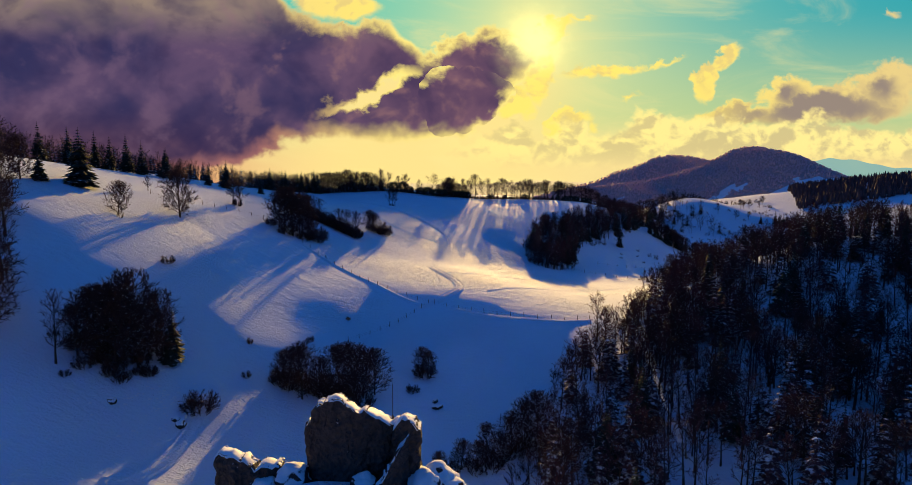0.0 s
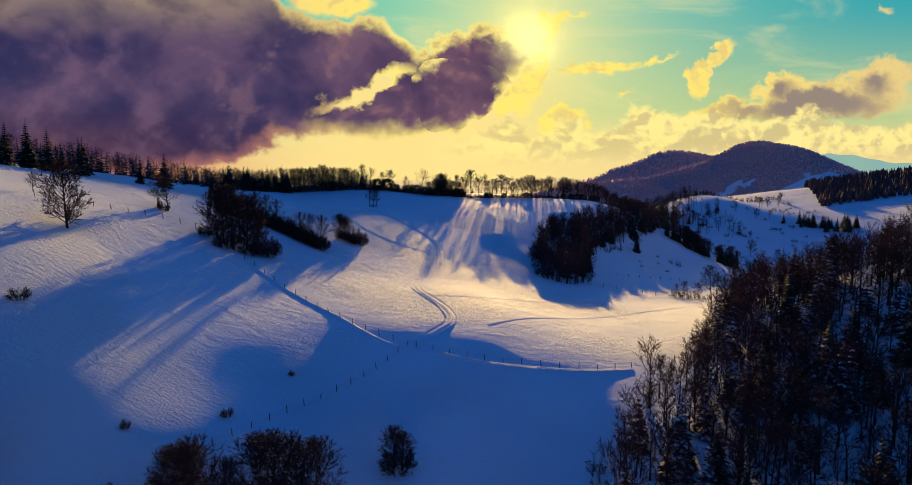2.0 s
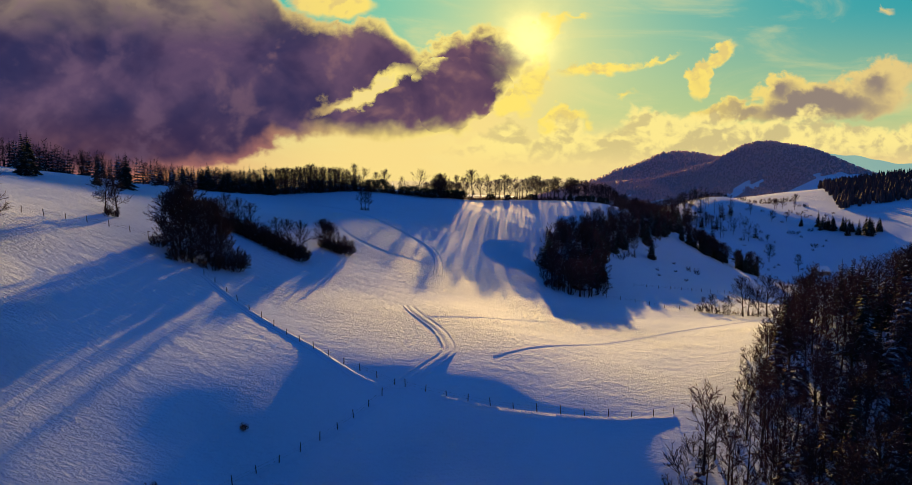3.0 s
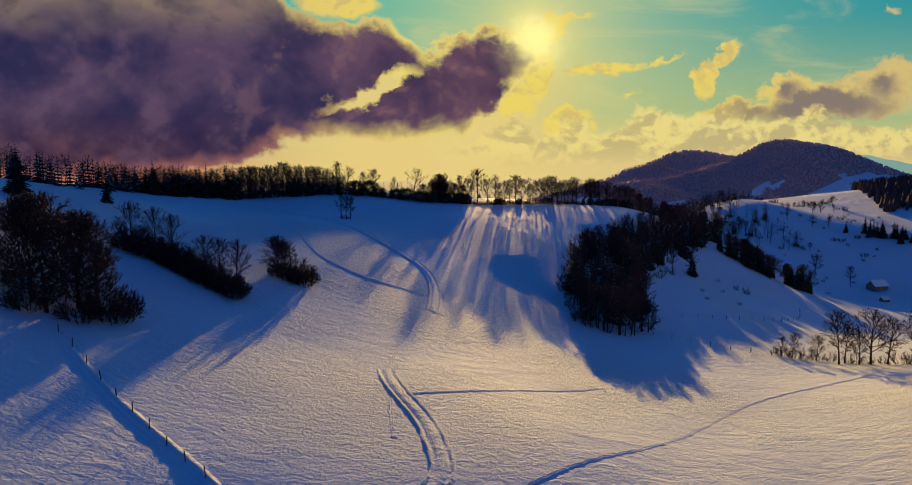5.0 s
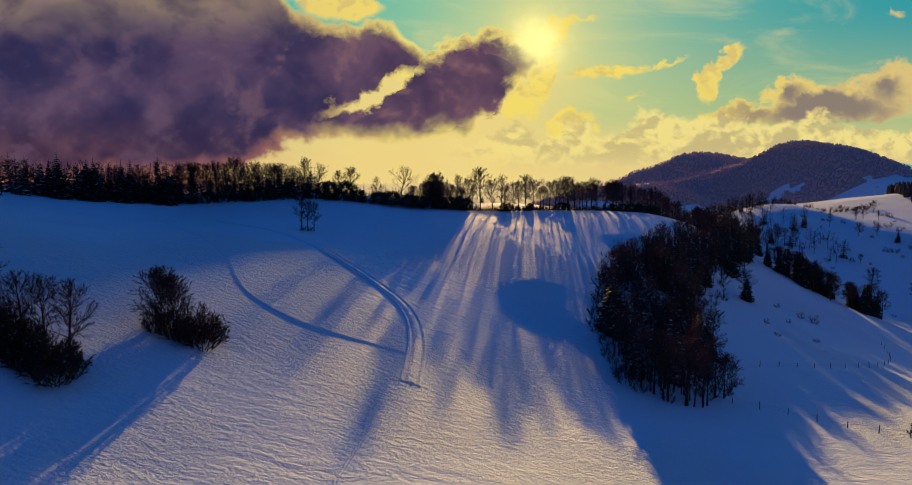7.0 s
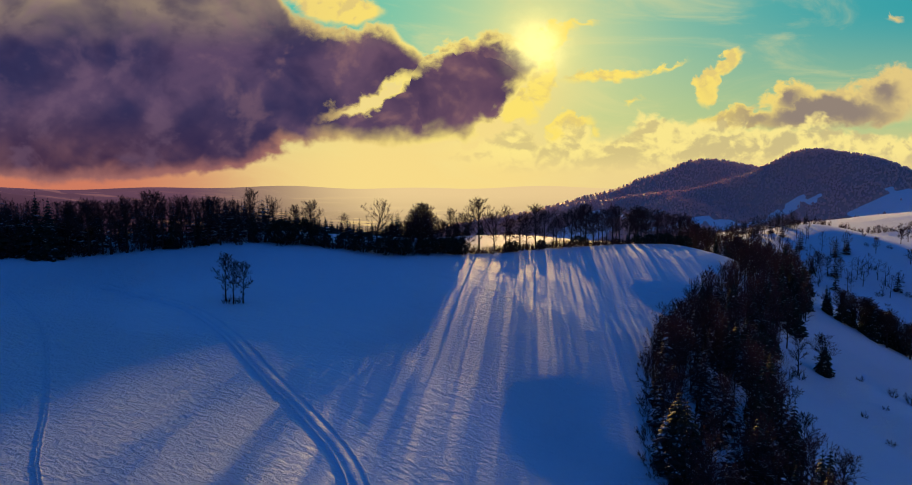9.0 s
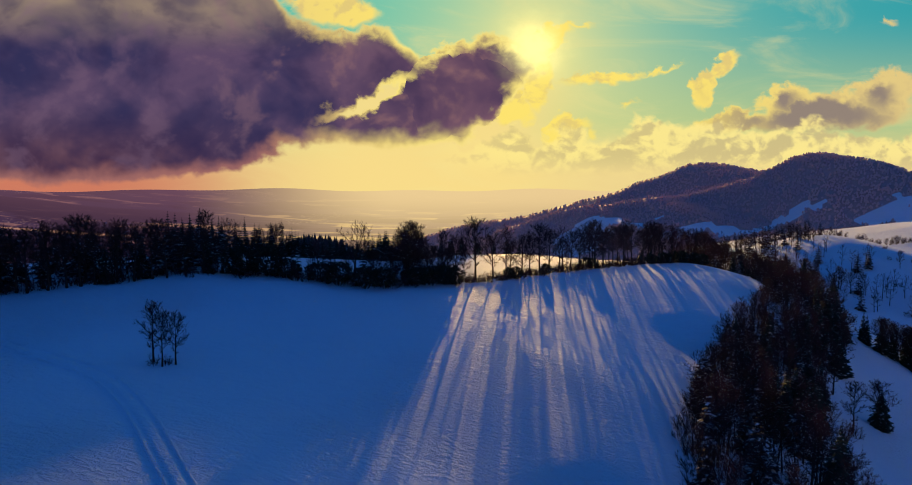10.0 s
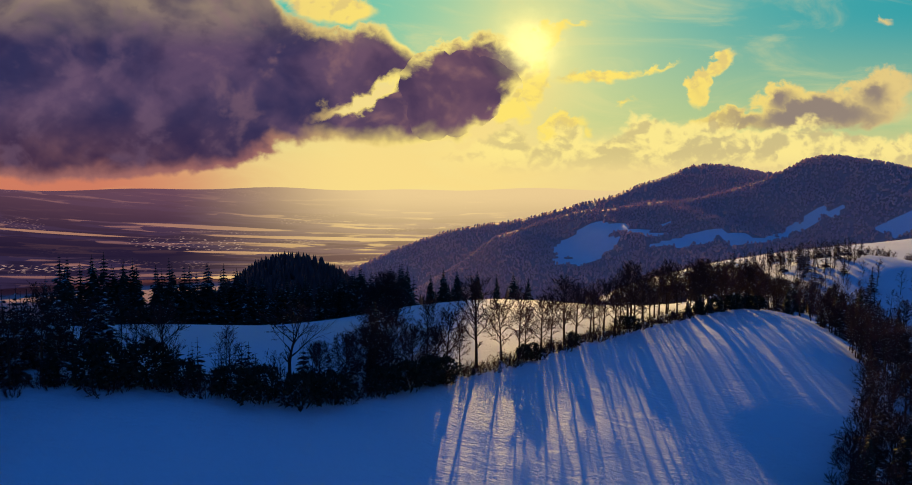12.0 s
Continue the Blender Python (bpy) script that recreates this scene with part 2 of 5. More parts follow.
def plain_material(name, colour, other, scale, rough, strength=0.3, distance=0.02, metal=0.0):
    m, k, at = material(name)
    grain = k.noise(at, scale, 5, 0.6)
    tone = k.mix(k.noise(at, scale * 0.13, 3), k.mix(grain, colour, other), other)
    finish(k, tone, rough, grain, strength, distance, metal)
    return m


def rubble_material():
    m, k, at = material("ruin_stone")
    cells = k.node("ShaderNodeTexVoronoi", "Distance", Vector=at, Scale=2.6)
    tone = k.mix(k.noise(at, 1.4, 5), (0.03, 0.024, 0.022, 1), (0.12, 0.098, 0.088, 1))
    up = k.node("ShaderNodeSeparateXYZ", "Z", Vector=k.node("ShaderNodeNewGeometry", "Normal"))
    lie = k.add(up, k.mul(k.sub(k.noise(at, 2.2, 4), 0.5), 0.9))
    finish(k, k.mix(k.step(lie, 0.66, 0.8), tone, (0.84, 0.86, 0.9, 1)), 0.9, k.add(cells, k.mul(k.noise(at, 6, 4), 0.4)), 1.0, 0.3)
    return m


def backdrop_land():
    """The far plain, with evening light and haze painted into its glow: strips of snowy fields, dark woods, specks of
    villages.
    """
    m, k, at = material("far_plain")
    part_xyz = k.tree.nodes.new("ShaderNodeSeparateXYZ")
    k.tree.links.new(at, part_xyz.inputs[0])
    x, y = part_xyz.outputs[0], part_xyz.outputs[1]
    strips = k.vec(k.mul(x, 0.45), k.mul(y, 1.3))
    fields = k.node("ShaderNodeTexVoronoi", "Color", Vector=strips, Scale=0.013)
    pick = k.node("ShaderNodeSeparateColor", "Red", Color=fields)
    woods = k.step(k.noise(k.vec(k.mul(x, 0.5), k.mul(y, 1.6)), 0.0028, 6, 0.62, 0.5), 0.46, 0.53)
    # painted sunlight: dim purple in the west, golden towards the sun
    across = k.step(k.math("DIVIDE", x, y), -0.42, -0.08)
    # painted haze, thicker with distance
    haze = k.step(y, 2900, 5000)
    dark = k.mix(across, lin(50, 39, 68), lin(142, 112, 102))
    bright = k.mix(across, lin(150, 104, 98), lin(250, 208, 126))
    streaks = k.step(k.noise(k.vec(k.mul(x, 0.35), k.mul(y, 1.9), 5.0), 0.0042, 5, 0.6, 0.8), 0.50, 0.60)
    land = k.mix(k.mul(k.mul(k.step(pick, 0.35, 0.9), streaks), 0.85), dark, bright)
    land = k.mix(k.mul(woods, k.mul(k.sub(1.0, streaks), 0.8)), land, k.mix(across, lin(34, 25, 48), lin(116, 88, 76)))
    town = k.mul(k.step(k.noise(k.vec(k.mul(x, 0.8), k.mul(y, 1.0)), 0.0024, 2, 0.5), 0.56, 0.62), k.step(k.node("ShaderNodeTexVoronoi", "Distance", Vector=k.vec(x, k.mul(y, 0.7)), Scale=0.06), 0.36, 0.2))
    land = k.mix(k.mul(town, 0.45), land, k.mix(across, lin(170, 130, 130), lin(252, 220, 160)))
    ragged = k.mul(k.sub(k.noise(k.vec(k.mul(x, 0.6), y), 0.004, 5, 0.6), 0.5), 1.1)

    def spot(x0, y0, a, b):
        p, q = k.mul(k.sub(x, x0), 1 / a), k.mul(k.sub(y, y0), 1 / b)
        return k.step(k.add(k.math("SQRT", k.add(k.mul(p, p), k.mul(q, q))), ragged), 1.08, 0.92)

    forest = k.high(spot(-1750, 3080, 620, 210), spot(-2300, 3900, 800, 160))
    land = k.mix(k.mul(forest, 0.85), land, k.mix(across, lin(34, 25, 50), lin(80, 60, 66)))
    strip = k.high(k.high(spot(-1280, 3760, 420, 50), spot(-1900, 3420, 420, 26)), k.high(spot(-560, 3560, 620, 44), spot(-900, 3120, 240, 30)))
    land = k.mix(k.mul(strip, 0.75), land, k.mix(across, lin(196, 142, 112), lin(250, 210, 132)))
    roofs = k.step(k.node("ShaderNodeTexVoronoi", "Distance", Vector=k.vec(x, k.mul(y, 0.6)), Scale=0.05), 0.34, 0.16)
    town_at = k.high(spot(-1230, 3330, 330, 170), spot(-1480, 2620, 230, 90))
    land = k.mix(k.mul(k.mul(town_at, roofs), 0.75), land, k.mix(across, lin(200, 160, 150), lin(252, 220, 160)))
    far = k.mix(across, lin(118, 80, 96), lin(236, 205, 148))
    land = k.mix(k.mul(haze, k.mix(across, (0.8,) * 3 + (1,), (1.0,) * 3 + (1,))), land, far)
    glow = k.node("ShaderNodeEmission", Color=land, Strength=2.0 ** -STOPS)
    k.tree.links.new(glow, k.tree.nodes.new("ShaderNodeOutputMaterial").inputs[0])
    return m


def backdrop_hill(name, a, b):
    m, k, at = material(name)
    # distance haze painted in as a pale, self-glowing tone
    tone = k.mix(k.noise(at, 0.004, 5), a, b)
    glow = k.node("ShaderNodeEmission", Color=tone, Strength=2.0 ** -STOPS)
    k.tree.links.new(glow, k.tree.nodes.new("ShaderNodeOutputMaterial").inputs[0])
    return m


SNOW = snow_material()
BARK = snowy("bark", (0.022, 0.016, 0.014, 1), (0.055, 0.038, 0.030, 1), 3.0, 0.9, 0.95)
TWIG = snowy("twigs", (0.032, 0.017, 0.018, 1), (0.060, 0.032, 0.032, 1), 2.0, 0.9, 0.86)
FROSTED = snowy("frosted_twigs", (0.056, 0.023, 0.027, 1), (0.098, 0.043, 0.048, 1), 2.0, 0.9, 0.84)
NEEDLES = snowy("spruce_needles", (0.012, 0.019, 0.016, 1), (0.026, 0.036, 0.026, 1), 2.5, 0.8, 0.95)
# frosted wood, paled and reddened further: distance haze painted into its colour
HAZED_WOOD = snowy("far_wood", (0.58, 0.37, 0.37, 1), (0.72, 0.50, 0.49, 1), 0.02, 0.9, 0.98, 0.3)
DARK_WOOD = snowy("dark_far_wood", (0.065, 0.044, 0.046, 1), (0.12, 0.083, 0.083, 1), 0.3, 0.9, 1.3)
WOOD = plain_material("weathered_wood", (0.07, 0.052, 0.04, 1), (0.13, 0.10, 0.08, 1), 14.0, 0.85)
STONE = rubble_material()
ROCK = snowy("dark_rock", (0.02, 0.017, 0.017, 1), (0.06, 0.052, 0.05, 1), 2.0, 0.95, 0.42, 0.14)
PLASTER = plain_material("hut_wall", (0.30, 0.24, 0.19, 1), (0.22, 0.17, 0.14, 1), 6.0, 0.9)
# ---------------------------------------------------------------- the lie of the land
EAST = (-220, -130, -75, -30, 15, 60, 110, 190, 380)
NORTH = {
    20: (39, 24, 18.2, 11.1, 5.1, 7.1, 6, 10, 24),
    100: (59, 38, 18.2, 6.1, 3.9, 11.2, 12.1, 19, 36),
    150: (68, 58.1, 34.7, 14.7, 10.9, 16.6, 19.1, 26.1, 43),
    200: (71, 64.9, 44, 27.1, 23.9, 20.4, 38.1, 38, 46),
    250: (72, 63.4, 49.7, 32.7, 23.8, 16.9, 24, 34, 44),
    310: (67, 61, 49.9, 42.3, 26.6, 16.8, 10.9, 14, 31),
    370: (59, 57, 51.8, 46.6, 39.5, 26.6, 11.8, -4.1, 19),
    420: (50, 52, 55, 54, 47.1, 35.8, 19, -2.1, 23),
    480: (33, 40, 44.5, 45.5, 49.5, 46.4, 37.5, 0.9, 33),
    580: (0, 9, 16, 26, 28, 24.9, 33, 20, 31),
    760: (-71, -64, -62, -62, -58, -42, -14, 16, 39),
}
HILL_CREST = ((-350, -220), (-150, -150), (0, -60), (80, -5), (155, 25), (221, 40), (300, 48), (361, 55), (454, 72), (519, 95), (574, 119), (605, 127), (634, 131), (660, 123), (685, 112), (749, 86), (801, 68), (900, 50), (1300, 36), (2600, 0))
BACK_CREST = ((-400, -190), (-168, -90), (-90, -56), (-12, -29), (80, -10), (177, 3), (311, 39), (385, 57), (445, 84), (500, 101), (565, 127), (600, 130), (646, 128), (700, 117), (741, 113), (849, 98), (1086, 40), (1400, 10), (2600, -60))


def spline_weights(stations, q):
    """Weights of the values at the stations for each place q (natural cubic spline)."""
    k = np.asarray(stations, float)
    n, h = len(k), np.diff(k)
    a, r = np.eye(n), np.zeros((n, n))
    for i in range(1, n - 1):
        a[i, i - 1:i + 2] = h[i - 1], 2 * (h[i - 1] + h[i]), h[i]
        r[i, i - 1:i + 2] = 6 / h[i - 1], -6 / h[i - 1] - 6 / h[i], 6 / h[i]
    m = np.linalg.solve(a, r)
    q = np.clip(np.asarray(q, float), k[0], k[-1])
    i = np.clip(np.searchsorted(k, q) - 1, 0, n - 2)
    u = (k[i + 1] - q) / h[i]
    v, one = 1 - u, np.eye(n)
    return (u[:, None] * one[i] + v[:, None] * one[i + 1]
            + ((u ** 3 - u)[:, None] * m[i] + (v ** 3 - v)[:, None] * m[i + 1]) * (h[i] ** 2)[:, None] / 6)


HEIGHTS = np.array(list(NORTH.values()), float)


def ease(a, b, x):
    s = np.clip((np.asarray(x, float) - a) / (b - a), 0, 1)
    return s * s * (3 - 2 * s)


def hump(x, y, x0, y0, a, b):
    return np.exp(-((x - x0) / a) ** 2 - ((y - y0) / b) ** 2)


def ground_height(x, y):
    """Height of the snow at each x, y."""
    x, y = np.atleast_1d(np.asarray(x, float)), np.atleast_1d(np.asarray(y, float))
    wx, wy = spline_weights(EAST, x), spline_weights(list(NORTH), y)
    near = np.einsum("nj,ji,ni->n", wy, HEIGHTS, wx)
    near = near - 0.3 * np.clip(-220 - x, 0, 400)
    near = near + 26 * hump(x, y, 530, 700, 130, 150) + 33 * np.exp(-(((x + 6) / 17) ** 2 + ((y - 43) / 13) ** 2) ** 2)
    near = near + 15 * hump(x, y, 245, 665, 42, 70)
    near = near + 74 * hump(x, y, -95, 730, 75, 60) + 3 * hump(x, y, 88, 436, 16, 22)
    hill = np.interp(x, *np.array(HILL_CREST).T) - np.where(y < 1350, 0.22 * (1350 - y), 0.4 * (y - 1350))
    hill = hill + 8 * np.sin(x * 0.023 + 0.6) * np.exp(-((y - 1200) / 110) ** 2) + 6 * np.sin(x * 0.05 + y * 0.012) * np.exp(-((y - 1230) / 110) ** 2)
    back = np.interp(x, *np.array(BACK_CREST).T) - np.where(y < 1800, 0.20 * (1800 - y), 0.45 * (y - 1800))
    back = back + 8 * np.sin(x * 0.019 + 2) * np.exp(-((y - 1620) / 110) ** 2)
    far = np.maximum(np.maximum(hill, back), -250)
    w = ease(800, 1040, y)
    z = near * (1 - w) + far * w
    out = np.maximum(ease(600, 1800, np.abs(x)), ease(-100, -900, y)) * (1 - w)
    z = z * (1 - out) + out * (-30)
    z = z - (0.15 + 0.35 * np.sin(x * 0.23 + y * 0.12) + 0.2 * np.sin(x * 0.41 - y * 0.1)) * hump(x, y, 37 + 0.5 * (y - 325), 327, 15, 16)
    rough = np.sin(x * 0.17 + y * 0.08 + 1.2 * np.sin(y * 0.06 - x * 0.03)) + np.sin(y * 0.19 - x * 0.07 + 1.1 * np.sin(x * 0.11 + y * 0.04)) + 0.5 * np.sin(x * 0.31 - y * 0.23)
    return z + 0.08 * rough * (1 - w)


def height(x, y):
    return float(ground_height(x, y)[0])


def mesh_of(name, verts, faces, mat, smooth=False):
    me = bpy.data.meshes.new(name)
    me.from_pydata([tuple(p) for p in verts], [], faces)
    me.materials.append(mat)
    if smooth:
        me.shade_smooth()
    return me


def stations(*legs):
    """Places from leg to leg, each (start, end, step)."""
    return np.unique(np.concatenate([np.arange(a, b + 1e-6, s) for a, b, s in legs]))


def sheet(name, xs, ys, rise, mat):
    gx, gy = np.meshgrid(xs, ys)
    gz = rise(gx.ravel(), gy.ravel())
    verts = np.column_stack((gx.ravel(), gy.ravel(), gz))
    nx = len(xs)
    i = (np.arange(len(ys) - 1)[:, None] * nx + np.arange(nx - 1)).ravel()
    faces = np.column_stack((i, i + 1, i + nx + 1, i + nx)).tolist()
    return new(name, mesh_of(name, verts.tolist(), faces, mat, True))


ground = sheet("ground", stations((-2600, -600, 100), (-600, -160, 12), (-160, 220, 2.5), (220, 700, 6), (700, 2600, 50)),
               stations((-1200, 0, 60), (0, 90, 5), (90, 560, 2.5), (560, 860, 5), (860, 1500, 10), (1500, 2200, 20), (2200, 2600, 60)), ground_height, SNOW)
def meadow(x, y):
    """Snow fields left open on the foot of the mountains."""
    wave = 12 * math.sin(x * 0.05) + 9 * math.sin(y * 0.09 + x * 0.02) + 6 * math.sin(x * 0.19 - y * 0.05) + 4 * math.sin(y * 0.31)
    for x0, y0, a, b in ((196, 1212, 30, 62), (236, 1232, 40, 24), (285, 1205, 26, 26), (330, 1150, 52, 14), (392, 1135, 44, 12), (455, 1150, 26, 16), (505, 1160, 30, 18), (552, 1062, 40, 24), (585, 1035, 36, 26), (300, 860, 120, 80)):
        if ((x - x0 + wave) / a) ** 2 + ((y - y0 + wave * 0.6) / b) ** 2 < 1:
            return True
    return False


# brushwood under the forests, which keeps the snow from showing
co = np.empty(len(ground.data.vertices) * 3)
ground.data.vertices.foreach_get("co", co)
co = co.reshape(-1, 3)
cover = ease(880, 960, co[:, 1])
far_rows = np.nonzero(cover > 0)[0]
cover[far_rows] *= [0.0 if meadow(x, y) else 1.0 for x, y, _ in co[far_rows]]
ground.data.attributes.new("brushwood", "FLOAT", "POINT").data.foreach_set("value", cover)
tagged(ground, "hilly winter pasture under wind-crusted snow", "ground", kind="structure")

# the hazy plain and the pale mountains at the edge of sight
plain = bpy.data.meshes.new("backdrop_plain")
rings, turns = np.linspace(2300, 4750, 50), np.radians(np.linspace(38, 142, 90))
verts = []
for r in rings:
    fall = 0.135 - (r - 2300) / 2450 * 0.1285
    for a in turns:
        verts.append((r * math.cos(a), 314 + r * math.sin(a), 81 - r * fall + (r > 4600) * 14 * math.sin(a * 23) * math.sin(a * 9 + 1)))
n = len(turns)
plain.from_pydata(verts, [], [(i * n + j, i * n + j + 1, (i + 1) * n + j + 1, (i + 1) * n + j) for i in range(len(rings) - 1) for j in range(n - 1)])
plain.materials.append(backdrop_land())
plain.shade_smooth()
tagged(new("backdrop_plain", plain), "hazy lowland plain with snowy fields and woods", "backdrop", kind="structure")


# added, sky-coloured sun blocker inside the cloud bank; it shades the western slope
BLOCKER_AWAY = 1500
# puffs set so that their shadow's edge falls where the slope darkens
BLOCKER_PUFFS = ((-75, -49, 32), (-108, -39, 42), (-150, -37, 51), (-205, -42, 57), (-130, -72, 48), (-162, -92, 44), (-206, -98, 46))


def blocker_material():
    m, k, at = material("sky_tinted_blocker")
    # the sky's own colour, so the blocker does not show against it
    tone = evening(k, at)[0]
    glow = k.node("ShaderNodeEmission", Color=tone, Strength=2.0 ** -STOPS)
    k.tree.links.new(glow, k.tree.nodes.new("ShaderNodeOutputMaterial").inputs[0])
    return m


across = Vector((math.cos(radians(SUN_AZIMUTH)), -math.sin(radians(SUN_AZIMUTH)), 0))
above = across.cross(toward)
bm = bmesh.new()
for n, (a, b, r) in enumerate(BLOCKER_PUFFS):
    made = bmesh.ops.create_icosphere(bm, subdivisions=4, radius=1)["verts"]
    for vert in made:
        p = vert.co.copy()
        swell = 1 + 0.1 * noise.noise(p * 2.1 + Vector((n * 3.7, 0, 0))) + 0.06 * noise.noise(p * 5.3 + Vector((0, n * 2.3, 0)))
        vert.co = toward * BLOCKER_AWAY + across * a + above * b + p * (r * swell)
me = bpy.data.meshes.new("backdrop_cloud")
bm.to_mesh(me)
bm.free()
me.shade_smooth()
me.materials.append(blocker_material())
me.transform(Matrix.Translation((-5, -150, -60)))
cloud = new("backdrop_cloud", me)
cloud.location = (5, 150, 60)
tagged(cloud, "sky-coloured sun blocker added inside the evening cloud bank", "backdrop", kind="structure")


def far_range(name, y, x0, x1, base, tops, mat, label):
    xs = np.linspace(x0, x1, 80)
    crest = np.interp(xs, *np.array(tops).T) + 5 * np.sin(xs * 0.017) + 3 * np.sin(xs * 0.041 + 2)
    verts = [(x, y - 300, base) for x in xs] + [(x, y, z) for x, z in zip(xs, crest)] + [(x, y + 300, base) for x in xs]
    k = len(xs)
    faces = [(r * k + i, r * k + i + 1, (r + 1) * k + i + 1, (r + 1) * k + i) for r in (0, 1) for i in range(k - 1)]
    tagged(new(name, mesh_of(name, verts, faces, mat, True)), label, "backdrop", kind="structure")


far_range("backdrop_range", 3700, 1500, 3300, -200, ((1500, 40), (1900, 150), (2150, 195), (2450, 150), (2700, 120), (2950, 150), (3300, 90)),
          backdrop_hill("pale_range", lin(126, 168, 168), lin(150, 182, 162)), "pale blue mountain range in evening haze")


# ---------------------------------------------------------------- parts and trees
def thing(name, label, category, group="", at=None):
    ob = new(name)
    ob.empty_display_size = 0.5
    tagged(ob, label, category, group)
    if at is not None:
        ob.matrix_basis = at
    return ob


def part(name, data, parent, label=""):
    ob = new(name, data)
    ob.parent = parent
    return tagged(ob, label)


def part_bm(name, bm, mat, parent, label=""):
    me = bpy.data.meshes.new(name)
    bm.to_mesh(me)
    bm.free()
    me.materials.append(mat)
    return part(name, me, parent, label)


def frame_of(d):
    d = d.normalized()
    side = d.cross(Vector((0, 0, 1)) if abs(d.z) < 0.9 else Vector((1, 0, 0))).normalized()
    return d, side, d.cross(side)


def tube(store, pts, radii, sides):
    """A tapered limb through the points, closed to a tip."""
    V, F = store
    base = len(V)
    for i, p in enumerate(pts):
        d, s, w = frame_of(pts[min(i + 1, len(pts) - 1)] - pts[max(i - 1, 0)])
        for k in range(sides):
            a = 2 * math.pi * k / sides
            V.append(p + (s * math.cos(a) + w * math.sin(a)) * radii[i])
    for i in range(len(pts) - 1):
        for k in range(sides):
            a, b = base + i * sides + k, base + i * sides + (k + 1) % sides
            F.append((a, b, b + sides, a + sides))


def sliver(store, p, d, length, width, rng):
    """One twig: a thin tapering blade."""
    V, F = store
    d, s, w = frame_of(d)
    a = rng.uniform(0, math.pi)
    s = (s * math.cos(a) + w * math.sin(a)) * width
    b = len(V)
    V.extend((p - s, p + s, p + d * length))
    F.append((b, b + 1, b + 2))


def bend(p, d, length, steps, lift, rng, wobble=0.15):
    pts, d = [p.copy()], d.normalized()
    for _ in range(steps):
        d = (d + Vector((rng.uniform(-1, 1), rng.uniform(-1, 1), rng.uniform(-1, 1))) * wobble + Vector((0, 0, lift))).normalized()
        p = p + d * (length / steps)
        pts.append(p.copy())
    return pts


def along(pts, f):
    s = f * (len(pts) - 1)
    i = min(int(s), len(pts) - 2)
    return pts[i].lerp(pts[i + 1], s - i), (pts[i + 1] - pts[i]).normalized()


def spread(d, angle, rng):
    d, s, w = frame_of(d)
    a = rng.uniform(0, 2 * math.pi)
    return d * math.cos(angle) + (s * math.cos(a) + w * math.sin(a)) * math.sin(angle)


def to_shell(p, d, centre, radii):
    """How far it is from p along d to the rim of a rounded crown."""
    q = Vector(((p.x - centre.x) / radii.x, (p.y - centre.y) / radii.y, (p.z - centre.z) / radii.z))
    e = Vector((d.x / radii.x, d.y / radii.y, d.z / radii.z))
    a, b, c = e.dot(e), 2 * q.dot(e), q.dot(q) - 1
    root = b * b - 4 * a * c
    return max(0.0, (-b + math.sqrt(root)) / (2 * a)) if root > 0 else 0.0


def branch_out(crown, limb, reach, girth, boughs, twigs, centre, radii, fine, rng):
    """Boughs and twigs along a limb, kept inside the crown."""
    for j in range(boughs):
        h = 0.15 + 0.85 * (j + rng.random()) / boughs
        q, e = along(limb, min(h, 0.99))
        e = (spread(e, radians(rng.uniform(25, 62)), rng) + Vector((0, 0, 0.15))).normalized()
        long = min(reach * rng.uniform(0.3, 0.55) * (1.2 - 0.45 * h), to_shell(q, e, centre, radii) * rng.uniform(0.85, 1.1) + 0.25)
        sliver(crown, q, e, long, max(girth * 0.22, fine * 1.5), rng)
        for _ in range(twigs):
            w = q + e * (long * rng.uniform(0.08, 0.95))
            t = (spread(e, radians(rng.uniform(15, 60)), rng) + Vector((0, 0, 0.12))).normalized()
            sliver(crown, w, t, long * rng.uniform(0.28, 0.6), fine * rng.uniform(0.7, 1.2), rng)


